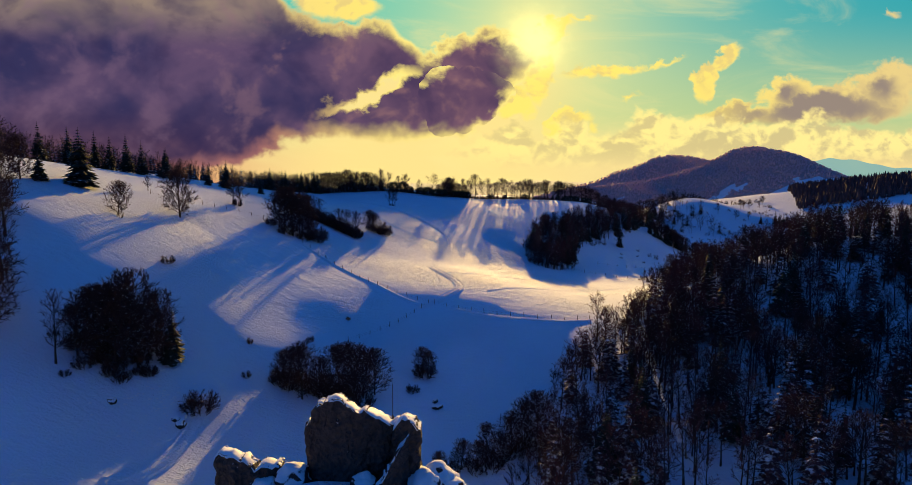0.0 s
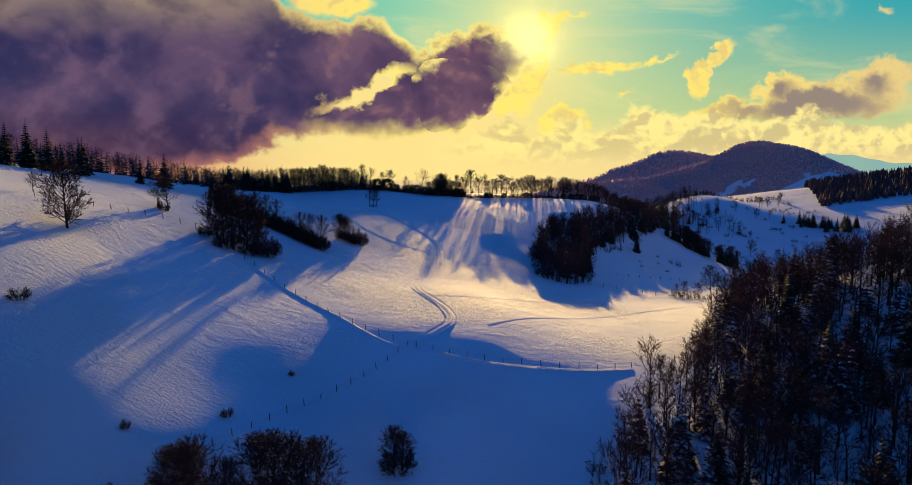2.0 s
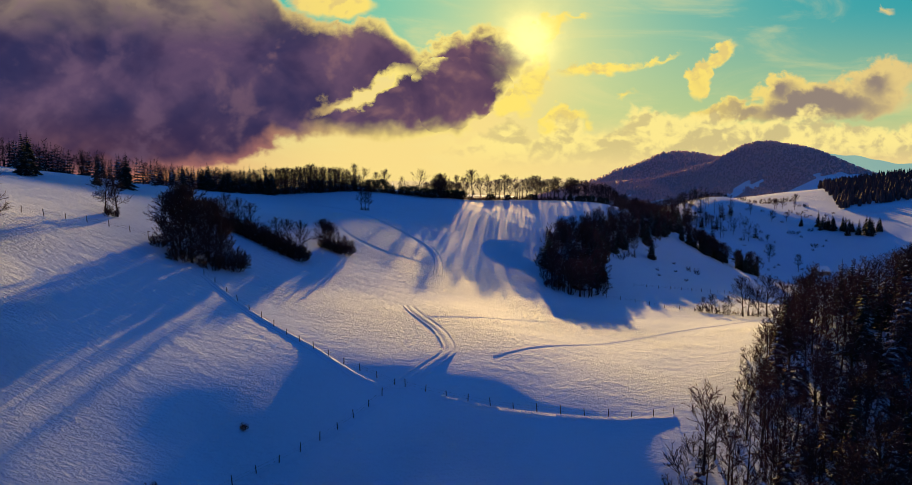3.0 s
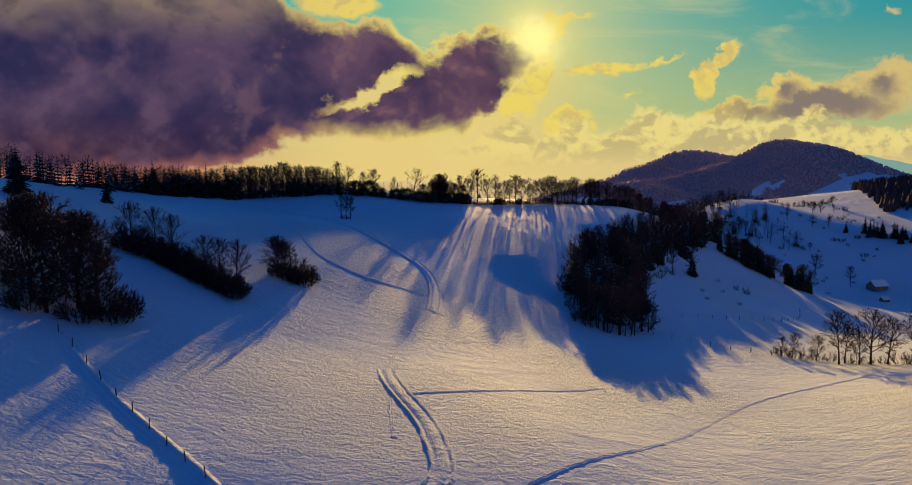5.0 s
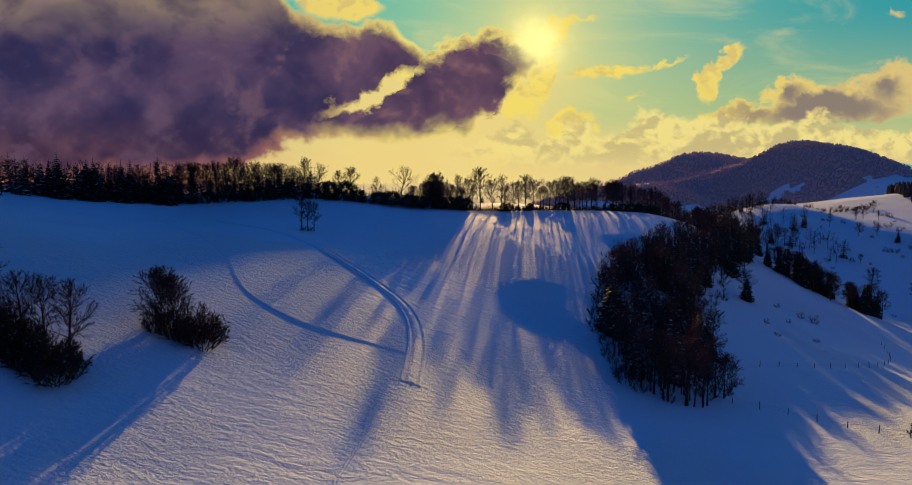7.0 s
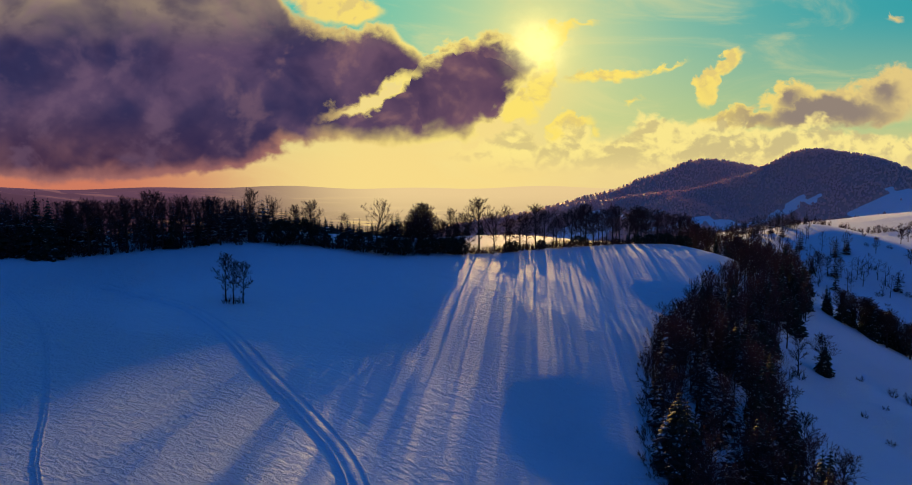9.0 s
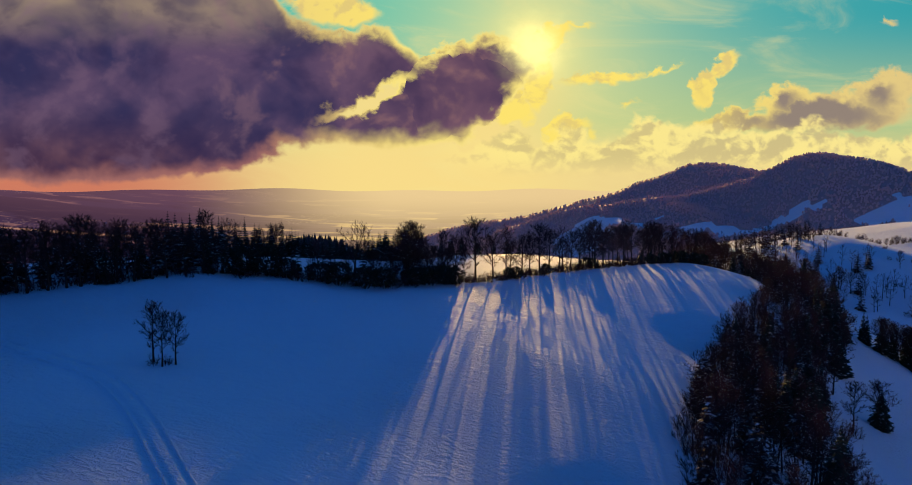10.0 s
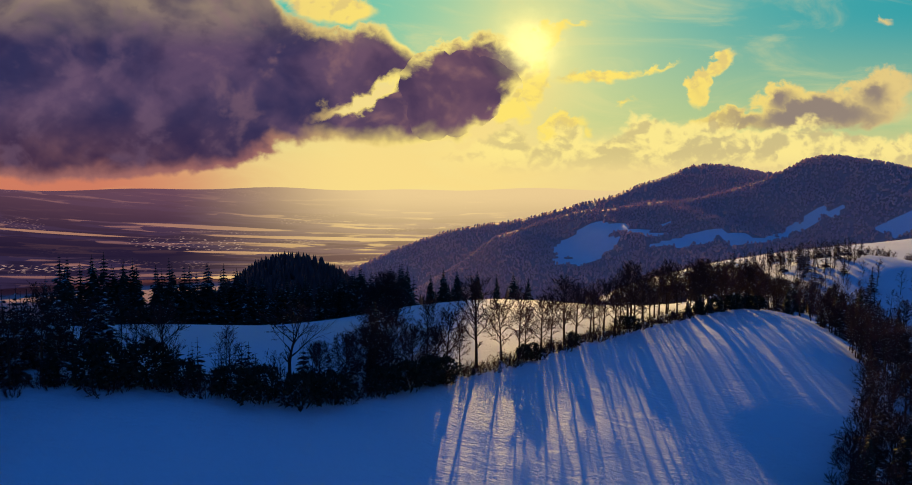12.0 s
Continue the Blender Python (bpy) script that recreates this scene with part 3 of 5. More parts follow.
def bare_tree_meshes(seed, tall, wide, limbs, bare, boughs=7, twigs=10, girth=0.022, snag=0.0, plain=False, fine=0.028):
    """Trunk and crown of a leafless tree: height, crown radius, number of limbs, share of the trunk that is bare."""
    rng = random.Random(seed)
    trunk, crown = ([], []), ([], [])
    joints = 5 if plain else 8
    spine = bend(Vector((0, 0, -0.3)), Vector((0, 0, 1)), tall * 0.86, joints, 0.05, rng, 0.05 + snag)
    r0 = tall * girth
    tube(trunk, spine, [r0 * (1.25 if i == 0 else 1 - 0.9 * i / joints) for i in range(joints + 1)], 5 if plain else 7)
    low = bare * tall
    centre, radii = Vector((spine[-2].x * 0.6, spine[-2].y * 0.6, (low + tall) / 2)), Vector((wide, wide, (tall - low) / 2 * 1.03))
    for i in range(limbs):
        g = (i + rng.random()) / limbs
        p, d = along(spine, min(0.98, bare * 0.95 + (0.96 - bare * 0.95) * g))
        tilt = radians(68 - 50 * g + rng.uniform(-12, 12))
        a = i * 2.4 + rng.uniform(-0.5, 0.5)
        d = Vector((math.cos(a) * math.sin(tilt), math.sin(a) * math.sin(tilt), math.cos(tilt)))
        reach = max(to_shell(p, d, centre, radii) * rng.uniform(0.78, 1.04), wide * 0.3)
        limb = bend(p, d, reach, 3 if plain else 5, 0.07, rng, 0.13 + snag)
        rl = r0 * (0.42 - 0.26 * g)
        tube(trunk, limb, [rl, rl * 0.6, rl * 0.35, 0.012] if plain else [rl, rl * 0.75, rl * 0.55, rl * 0.38, rl * 0.24, 0.012], 3 if plain else 4)
        branch_out(crown, limb, reach, rl, boughs, twigs, centre, radii, fine, rng)
    return trunk, crown


def spruce_meshes(seed, tall, wide, tiers):
    """Trunk and drooping, layered boughs of a spruce."""
    rng = random.Random(seed)
    trunk, crown = ([], []), ([], [])
    tube(trunk, [Vector((0, 0, -0.3)), Vector((0, 0, tall * 0.4)), Vector((0, 0, tall * 0.98))], [tall * 0.017, tall * 0.012, 0.02], 7)
    V, F = crown
    for i in range(tiers):
        f = i / (tiers - 1)
        z = tall * (0.07 + 0.9 * f)
        reach = wide * (1 - f) ** 0.85 * rng.uniform(0.85, 1.12) + 0.12
        count = max(4, round(10 * (1 - f) + 4))
        for j in range(count):
            a = 2 * math.pi * (j + rng.uniform(-0.35, 0.35)) / count + i * 1.7
            r = reach * rng.uniform(0.62, 1.15)
            out, side = Vector((math.cos(a), math.sin(a), 0)), Vector((-math.sin(a), math.cos(a), 0))
            drop, w = r * rng.uniform(0.22, 0.5), r * rng.uniform(0.2, 0.3) + 0.08
            b = len(V)
            for s, (h, width) in enumerate(((0.05, 0.25), (0.45, 1.0), (0.8, 0.8))):
                c = Vector((0, 0, z)) + out * (r * h) + Vector((0, 0, -drop * h * h + 0.05))
                V.extend((c - side * w * width + Vector((0, 0, -0.45 * w * width)) + out * rng.uniform(-0.1, 0.25) * r * h, c,
                          c + side * w * width + Vector((0, 0, -0.45 * w * width)) + out * rng.uniform(-0.1, 0.25) * r * h))
            V.append(Vector((0, 0, z)) + out * r + Vector((0, 0, -drop * 0.9)))
            for s in (0, 3):
                F.extend(((b + s, b + s + 1, b + s + 4, b + s + 3), (b + s + 1, b + s + 2, b + s + 5, b + s + 4)))
            F.extend(((b + 6, b + 7, b + 9), (b + 7, b + 8, b + 9)))
    return trunk, crown


def bush_meshes(seed, tall, wide, stems, boughs=7, twigs=9):
    rng = random.Random(seed)
    wood, crown = ([], []), ([], [])
    centre, radii = Vector((0, 0, tall * 0.4)), Vector((wide * 0.56, wide * 0.5, tall * 0.62))
    for i in range(stems):
        a, r = i * 2.4 + rng.uniform(-0.4, 0.4), wide * 0.3 * rng.random() ** 0.5
        p = Vector((math.cos(a) * r, math.sin(a) * r, -0.2))
        lean = rng.uniform(0.1, 1.3)
        d = Vector((math.cos(a) * lean, math.sin(a) * lean, 1)).normalized()
        reach = to_shell(p, d, centre, radii) * rng.uniform(0.8, 1.08) + 0.3
        stem = bend(p, d, reach, 3, 0.06, rng, 0.14)
        tube(wood, stem, [0.06, 0.045, 0.03, 0.01], 3)
        branch_out(crown, stem, reach, 0.06, boughs, twigs, centre, radii, 0.03, rng)
    # the stems rise from one root
    V, F = wood
    V.append(Vector((0, 0, -0.4)))
    F.extend((b, b + 1, len(V) - 1) for b in range(0, len(V) - 1, 12))
    return wood, crown


def round_bush_meshes(seed, tall, wide):
    """A rounded evergreen bush: short stems under a thick skin of small sprays."""
    rng = random.Random(seed)
    wood, crown = ([], []), ([], [])
    for i in range(6):
        a = i * 1.05
        tube(wood, bend(Vector((math.cos(a) * 0.3, math.sin(a) * 0.3, -0.2)), Vector((math.cos(a) * 0.5, math.sin(a) * 0.5, 1)), tall * 0.75, 3, 0, rng), [0.08, 0.06, 0.04, 0.02], 4)
    V, F = wood
    V.append(Vector((0, 0, -0.4)))
    F.extend((b, b + 1, len(V) - 1) for b in range(0, len(V) - 1, 16))
    for _ in range(760):
        z, a = rng.uniform(-0.75, 1), rng.uniform(0, 6.28)
        r = math.sqrt(max(0.0, 1 - z * z)) * (0.85 + 0.3 * math.sin(a * 3 + seed) * math.sin(z * 4))
        k = rng.uniform(0.6, 1.02)
        p = Vector((math.cos(a) * r * wide * k, math.sin(a) * r * wide * k, tall * (0.5 + 0.5 * z * k)))
        out = Vector((math.cos(a) * r, math.sin(a) * r, z + 0.25)).normalized()
        sliver(crown, p, spread(out, radians(rng.uniform(10, 70)), rng), rng.uniform(0.35, 0.75), rng.uniform(0.10, 0.2), rng)
    return wood, crown


class Kind:
    """A kind of plant, built once far below ground sight lines and then copied."""

    def __init__(self, name, label, category, group, stores, mats, names=("trunk", "crown"), tall=1.0):
        self.name, self.label, self.category, self.group, self.tall, self.first = name, label, category, group, tall, None
        self.stores = stores
        self.data = [(n, mesh_of(name + "_" + n, s[0], s[1], m)) for n, s, m in zip(names, stores, mats)]

    def plant(self, x, y, tall, rng, label="", group=""):
        k = tall / self.tall
        m = pose(x, y, height(x, y) - 0.1, rng.uniform(-2, 2), rng.uniform(-2, 2), rng.uniform(0, 360)) @ Matrix.Diagonal((k * rng.uniform(0.92, 1.1), k * rng.uniform(0.92, 1.1), k, 1))
        if self.first is None:
            self.first = thing(self.name, self.label, self.category, self.group)
            for n, me in self.data:
                part(n, me, self.first)
            ob = self.first
        else:
            ob = copy_thing(self.first, Matrix())
            tagged(ob, self.label, self.category, self.group)
        ob.matrix_basis = m
        if label or group:
            tagged(ob, label, "", group)
        return ob


BEECH_L = "leafless deciduous tree with fine dark twigs on snow"
BEECHES = [Kind("bare_tree", BEECH_L, "tree", "bare trees", bare_tree_meshes(s, 15, w, n, b, bo, tw, g, fine=0.036), (BARK, TWIG), tall=15)
           for s, w, n, b, bo, tw, g in ((11, 5.4, 18, 0.28, 10, 14, 0.021), (12, 4.4, 17, 0.3, 10, 14, 0.019), (13, 5.8, 18, 0.22, 10, 14, 0.022), (14, 3.8, 16, 0.26, 10, 13, 0.017))]
OAK = Kind("gnarled_tree", "gnarled leafless tree with crooked dark limbs", "tree", "bare trees", bare_tree_meshes(21, 12, 5.0, 13, 0.34, 8, 9, 0.026, 0.14), (BARK, TWIG), tall=12)
SLIM = [Kind("slender_tree", "slender leafless tree with a thin pale-snowed crown", "tree", "wood trees", bare_tree_meshes(s, 13, w, n, 0.24, 8, 11, 0.015, plain=True, fine=0.026), (BARK, FROSTED), tall=13)
        for s, w, n in ((31, 2.9, 18), (32, 2.5, 17), (33, 3.3, 18))]
DENSE = [Kind("bushy_tree", "dense leafless tree branching from low down", "tree", "bare trees", bare_tree_meshes(s, 12, w, 32, 0.05, 11, 16, 0.018, fine=0.034), (BARK, TWIG), tall=12)
         for s, w in ((41, 4.6), (42, 5.4))]
SPRUCES = [Kind("spruce", "dark green spruce with snow on its boughs", "tree", "spruces", spruce_meshes(s, 15, w, t), (BARK, NEEDLES), tall=15)
           for s, w, t in ((51, 3.5, 22), (52, 2.9, 23), (53, 4.3, 21))]
BUSHES = [Kind(nm, lb, "bush", "bushes", bush_meshes(s, 4, w, n), (BARK, TWIG), ("trunk", "crown"), 4)
          for nm, lb, s, w, n in (("bush", "leafless dark bush standing in the snow", 61, 4.0, 13), ("thicket", "broad leafless thicket standing in the snow", 62, 5.2, 14), ("shrub", "small leafless shrub standing in the snow", 63, 3.2, 10))]
NEAR_BUSHES = [Kind(nm, lb, "bush", "bushes", bush_meshes(s, 4, w, n, 10, 14), (BARK, TWIG), ("trunk", "crown"), 4)
               for nm, lb, s, w, n in (("bush", "dense leafless dark bush standing in the snow", 65, 4.2, 20), ("thicket", "broad dense leafless thicket standing in the snow", 66, 5.2, 22))]
HOLLY = [Kind("evergreen_bush", "dark evergreen bush with patches of snow", "bush", "evergreen bushes", round_bush_meshes(s, 4, w), (BARK, NEEDLES), tall=4) for s, w in ((71, 2.2), (72, 2.9))]

# ---------------------------------------------------------------- trees and bushes, from the near valley to the ridge
rng = random.Random(5)


def some(kinds):
    return kinds[rng.randrange(len(kinds))]


# single trees and clumps on the left slope
SPRUCES[2].plant(-111.9, 191.7, 17.4, rng, "tall broad spruce standing alone on the snowy slope")
SPRUCES[1].plant(-114.5, 196.0, 12.0, rng)
DENSE[1].plant(-95.0, 179.7, 9.6, rng)
BUSHES[0].plant(-93.8, 178.5, 2.0, rng)
DENSE[0].plant(-85.9, 198.9, 15.5, rng)
BEECHES[2].plant(-102.6, 213.6, 5.0, rng)
for x, y, h in ((-82.6, 237.1, 10.0), (-80.0, 237.6, 9.6)):
    BEECHES[2].plant(x, y, h, rng)
NEAR_BUSHES[1].plant(-80.9, 236.3, 3.0, rng)
for x, y, h, k in ((-61.6, 229.6, 16.0, 0), (-58.2, 227.6, 17.5, 1), (-56.0, 232.0, 15.0, 0), (-63.8, 231.0, 13.0, 1), (-53.2, 232.4, 11.5, 0), (-57.5, 234.5, 14.0, 1)):
    DENSE[k].plant(x, y, h, rng, group="slope clump")
for x, y, h in ((-66.5, 229, 3.0), (-51.2, 232.6, 6.0), (-54, 229, 5.0), (-60, 226.5, 4.5), (-50.2, 233.5, 5)):
    some(NEAR_BUSHES).plant(x, y, h, rng)
for x, y, h in ((-62.1, 261.2, 10.0), (-60.6, 268, 8.8), (-57.4, 269, 8.2), (-47.8, 262.5, 8.2), (-44.8, 262, 8.8), (-41.2, 261, 9.8)):
    BEECHES[2].plant(x, y, h, rng, group="hedge trees")
for i in range(26):
    f = i / 25
    NEAR_BUSHES[i % 2].plant(-63 + 23 * f + rng.uniform(-1, 1), 261 + 1.5 * math.sin(f * 5) - 2 * f + rng.uniform(-1, 1), rng.uniform(3.6, 5.4), rng, group="hedge bushes")
for x, y, h in ((-37, 275.6, 8.4), (-35, 275.2, 8.0)):
    DENSE[1].plant(x, y, h, rng)
for x, y, h in ((-37, 274, 4), (-32.5, 274, 5), (-30.6, 273.5, 5.2), (-31.5, 275.4, 4.6), (-34.2, 273.6, 4)):
    some(NEAR_BUSHES).plant(x, y, h, rng)
SLIM[0].plant(-30.6, 274.2, 6.2, rng)
for x, y, h, k in ((-37.4, 358.6, 8.0, 2), (-35.6, 357.4, 7.2, 0), (-34.2, 358.8, 6.8, 2)):
    (BEECHES[3], DENSE[0], BEECHES[3])[k].plant(x, y, h + 1.4, rng, group="ridge trio")
for x, y, h in ((-36.8, 357.3, 2.2), (-35.2, 358.3, 2.0)):
    BUSHES[2].plant(x, y, h, rng)
for x, y, h in ((-75.2, 165.5, 2.4), (-48.9, 148.6, 1.6), (-37.1, 159.1, 1.7), (-50.1, 121.4, 4.6), (-51.4, 121.9, 3.2), (-10.2, 147, 2.3), (-46, 137, 1.6), (-74, 118, 1.6), (-81, 126, 1.4), (-77, 140, 1.5), (-30, 175, 1.2)):
    some(NEAR_BUSHES).plant(x, y, h, rng)
# the grove at the foot of the slope
for x, y, h, k in ((-66.4, 129.3, 19.4, 0), (-71.2, 124.4, 16, 3), (-67.8, 124.6, 15, 1), (-63.2, 132.4, 15, 2), (-61.5, 131, 12.5, 2), (-69.3, 127, 16, 1), (-73, 127.4, 14, 3), (-64.6, 127, 14, 0), (-75.0, 124, 11, 1)):
    DENSE[k % 2].plant(x, y, h * 0.95, rng, group="valley grove")
SLIM[0].plant(-76.9, 120.1, 14.4, rng)
for i in range(16):
    some(NEAR_BUSHES).plant(-69 + rng.uniform(-7, 7.5), 124.5 + rng.uniform(-3.5, 5), rng.uniform(2, 4.4), rng, group="grove bushes")
SPRUCES[0].plant(-60.2, 132.6, 12.5, rng)
# trees along the far left of the valley
for x, y, h, k in ((-120.4, 177.5, 12.4, 0), (-122, 171, 17, 1), (-112, 153, 18, 2), (-108.6, 150.1, 17, 0), (-104, 147, 14, 2), (-96.6, 134.8, 13.5, 2), (-97, 131, 14, 0), (-92.6, 117, 21, 2), (-90, 120, 19, 0), (-93, 111, 20, 2), (-88, 113, 17, 1), (-98, 122, 18, 2)):
    some((BEECHES[k], DENSE[k % 2])).plant(x, y, h, rng, group="left wood edge")
for x, y, h in ((-97, 127, 12), (-94, 121, 15), (-118, 182, 9)):
    some(SPRUCES).plant(x, y, h, rng)
for i in range(14):
    f = i / 13
    some(BUSHES).plant(-88 - 26 * f + rng.uniform(-4, 2), 112 + 46 * f + rng.uniform(-3, 3), rng.uniform(2.5, 5), rng)
# the two clumps behind the ruin
for x, y, h in ((-33.7, 136.2, 12.6), (-36.5, 138.4, 9.5), (-39.2, 140.6, 7), (-30.4, 138, 9.5), (-24.6, 141.4, 12.3), (-21.2, 142, 12), (-18.8, 144, 10.8), (-26.8, 142.5, 11), (-23, 138.6, 8)):
    some(DENSE).plant(x, y, h, rng, group="valley clump")
for i in range(12):
    some(NEAR_BUSHES).plant(-29 + rng.uniform(-11, 11), 139.5 + rng.uniform(-3, 3), rng.uniform(3, 5.5), rng)
for x, y, h in ((-8.4, 154.9, 7.2), (-7.0, 154.4, 6.6)):
    DENSE[0].plant(x, y, h, rng)
NEAR_BUSHES[1].plant(-7.7, 154, 4.5, rng)
# bushes on the flank under the crag
for x, y, h, k in ((-3, 116, 5, 0), (1, 119, 6, 1), (6, 123, 7, 2), (11, 123, 9, 0), (4, 118, 6, 1), (14, 126, 10, 3), (9, 119, 7, 2), (17, 128, 10, 1)):
    DENSE[k % 2].plant(x, y, h, rng, group="crag thicket")
for i in range(26):
    f = i / 25
    some(BUSHES).plant(-4 + 24 * f + rng.uniform(-2, 2), 114 + 16 * f + rng.uniform(-4, 3), rng.uniform(2.5, 5), rng, group="crag thicket")

# ---- the row of trees on the ridge
ROW = ((-50.9, 402.6, 11, "b"), (-47.6, 404.2, 14, "b"), (-43.6, 404.5, 12, "o"), (-36.9, 408.5, 9.8, "b"), (-32.6, 407.4, 11.4, "b"), (-23.4, 408.4, 9.2, "s"), (-15, 410, 13.4, "o"),
       (-3.0, 413.6, 12.6, "B"), (-3.8, 420.5, 13, "m"), (-1.2, 421, 10, "s"), (0.9, 424.2, 9.6, "s"), (4.3, 427.4, 12.4, "b"), (7.6, 423, 12, "b"), (13, 431, 16.5, "B"), (21.6, 439, 14.5, "s"), (26.6, 444, 11.5, "b"),
       (32.5, 450.9, 14.8, "B"), (38.9, 456, 13.8, "s"), (42, 459, 9, "s"), (46.7, 464.5, 13.2, "b"), (51.1, 469.5, 15, "b"))
RIGHT_ROW = [(float(x), float(y), rng.uniform(11.5, 15.5), rng.choice("bbbs")) for x, y in zip(np.linspace(55, 128, 40), np.interp(np.linspace(55, 128, 40), (52, 88, 126), (473, 506, 545)))]
ROW = ROW + tuple((x + rng.uniform(-1.5, 1.5), y + rng.uniform(-1, 9), h, k) for x, y, h, k in RIGHT_ROW)
for x, y, h, k in ROW:
    kind = {"b": some(BEECHES), "B": BEECHES[0], "o": OAK, "s": some(SLIM), "m": SPRUCES[1]}[k]
    kind.plant(x, y, h, rng, group="ridge row")
HEDGE_LINE = ((-106, -81, -65, -54, -32, -18, -6, 8, 24, 34, 52, 88, 126), (362, 374, 390, 399, 404, 405, 408, 421, 438.5, 450, 468, 503, 540))
for i in range(150):
    f = i / 149
    x = -104 + 230 * f + rng.uniform(-0.8, 0.8)
    some(BUSHES).plant(x, float(np.interp(x, *HEDGE_LINE)) + rng.uniform(-0.5, 3.0), rng.uniform(2.2, 4.6) if x < 4 else rng.uniform(1.4, 2.8), rng, group="ridge hedge")
for i in range(64):
    x = 4 + 72 * (i + rng.random()) / 64
    some(BUSHES).plant(x, float(np.interp(x, *HEDGE_LINE)) + rng.uniform(-0.8, 2.6), rng.uniform(1.8, 3.6), rng, group="ridge hedge")
for x, h in ((10, 9), (18, 12), (23, 10.5), (29, 12), (36, 12.5), (41, 10), (44, 12), (49, 11), (53, 12.5), (57, 11.5)):
    some(BEECHES).plant(x, float(np.interp(x, *HEDGE_LINE)) + rng.uniform(1, 5), h, rng, group="ridge row")
for x, y, h in ((-33.5, 405.2, 6.5), (-18, 404.4, 5.2), (-12.1, 404.8, 5.0), (-39.5, 404, 6.2), (-29.5, 405.5, 4.2), (-22.4, 405, 4.4), (-8.5, 407, 4.6), (-1.5, 412.5, 4.4), (2, 415.5, 4.6), (5, 418.5, 4.8), (7.4, 420.6, 4.6), (22.5, 438, 3.2), (24.4, 438.6, 3.5), (34.3, 450.4, 3.3), (49.5, 468, 3.4), (52, 469.4, 3.3), (86, 503, 4), (91, 507, 4.5), (96, 512, 4.5), (103, 517, 4.5), (108, 522, 4.6), (79, 496, 3.6)):
    some(HOLLY).plant(x, y, h, rng, group="ridge evergreens")
# darker wood to the left of the row
for x, y, h, k in ((-108.5, 364, 11, 1), (-105, 363, 13, 2), (-99.6, 365.9, 12, 0), (-97.5, 366.7, 12.4, 2), (-91.4, 369.5, 12.4, 1), (-89.4, 370.4, 13.2, 0), (-82.5, 373.3, 14.4, 1), (-80.8, 374.6, 13.2, 2), (-86, 373, 10.5, 0),
                   (-62.5, 392.5, 10, 1), (-58, 398, 9.5, 0), (-46.5, 404.5, 8.4, 1), (-40.5, 405.5, 7.4, 2)):
    SPRUCES[k].plant(x, y, h, rng, group="ridge spruces")
for x, y, h in ((-87, 371.4, 11), (-78.1, 376.9, 12.2), (-75.3, 379.7, 12.6), (-73.8, 382.5, 11.8), (-72.1, 382.9, 12.4), (-69.7, 385.3, 12.6), (-67.6, 387.6, 12), (-65.8, 389.2, 14.2), (-64, 390.8, 11.4), (-60.8, 393.4, 11.8), (-58.2, 395, 12.4), (-55.6, 397.4, 11.6), (-53.1, 398.7, 12.4),
                (-76.4, 382, 12.4), (-79.5, 379, 12), (-71, 388, 12.6), (-67, 393, 13), (-62, 397, 12.4), (-84, 376, 12), (-93.5, 370, 10.5), (-57, 402, 12)):
    some(BEECHES).plant(x, y, h, rng, group="ridge wood")
for x, y, h in ((-11, 411, 7.2), (-7.5, 413, 8.2), (-4.8, 416, 8.8), (-1.6, 418, 8), (2.2, 421.5, 8.6), (5.8, 424, 8.4)):
    some(DENSE).plant(x, y, h, rng, group="ridge row")
# tall spruces beyond the small field behind the row
for i in range(64):
    x = -84 + 78 * (i + rng.random()) / 64
    some(SPRUCES).plant(x, float(np.interp(x, (-84, -56, -30, -6), (462, 486, 508, 518))) + rng.uniform(0, 16) * rng.random(), rng.uniform(15, 19) if x < -48 else rng.uniform(12.5, 15.5), rng, group="field spruces")
for x, y, h in ((2, 520, 10), (6, 524, 12), (10.5, 526, 11), (17, 530, 11), (24, 532, 10), (30, 534, 11), (35, 536, 10)):
    some(SPRUCES).plant(x, y, h, rng, group="field spruces")
for x, y, h in ((74, 492, 5), (79, 496, 6), (83, 500, 5.2), (88, 504, 5.6), (95, 511, 6), (98, 514, 6.4), (102, 517, 6.2), (106, 520, 5.8)):
    SPRUCES[2].plant(x, y, h, rng, "low broad spruce laden with snow at the hedge", "hedge spruces")
for x, y, h in ((-8.5, 452, 9), (-6, 455, 12), (-3, 452, 9), (-5, 447, 7), (-26, 470, 4)):
    some(DENSE).plant(x, y, h, rng, group="field thicket")

for x, y, h in ((-141, 252, 15), (-136.5, 254, 14), (-131, 256, 15.5), (-126, 258, 14), (-118, 262, 13), (-121, 268, 13), (-104, 290, 13), (-148, 246, 15), (-155, 240, 15), (-109, 282, 11), (-96, 315, 11)):
    some(SPRUCES).plant(x, y, h, rng, group="crest spruces")

# ---- the wood on the flank of the ridge
LEFT_EDGE = ((300, 46), (306, 38), (317, 36), (333, 36.5), (369, 46), (387, 55), (402, 62.5), (425, 77), (450, 95), (478, 112), (500, 122), (530, 128))
RIGHT_EDGE = ((300, 50), (310, 56), (330, 62), (350, 68), (369, 75), (387, 80), (402, 90), (425, 106), (450, 126), (478, 140), (500, 152), (530, 166))
made = 0
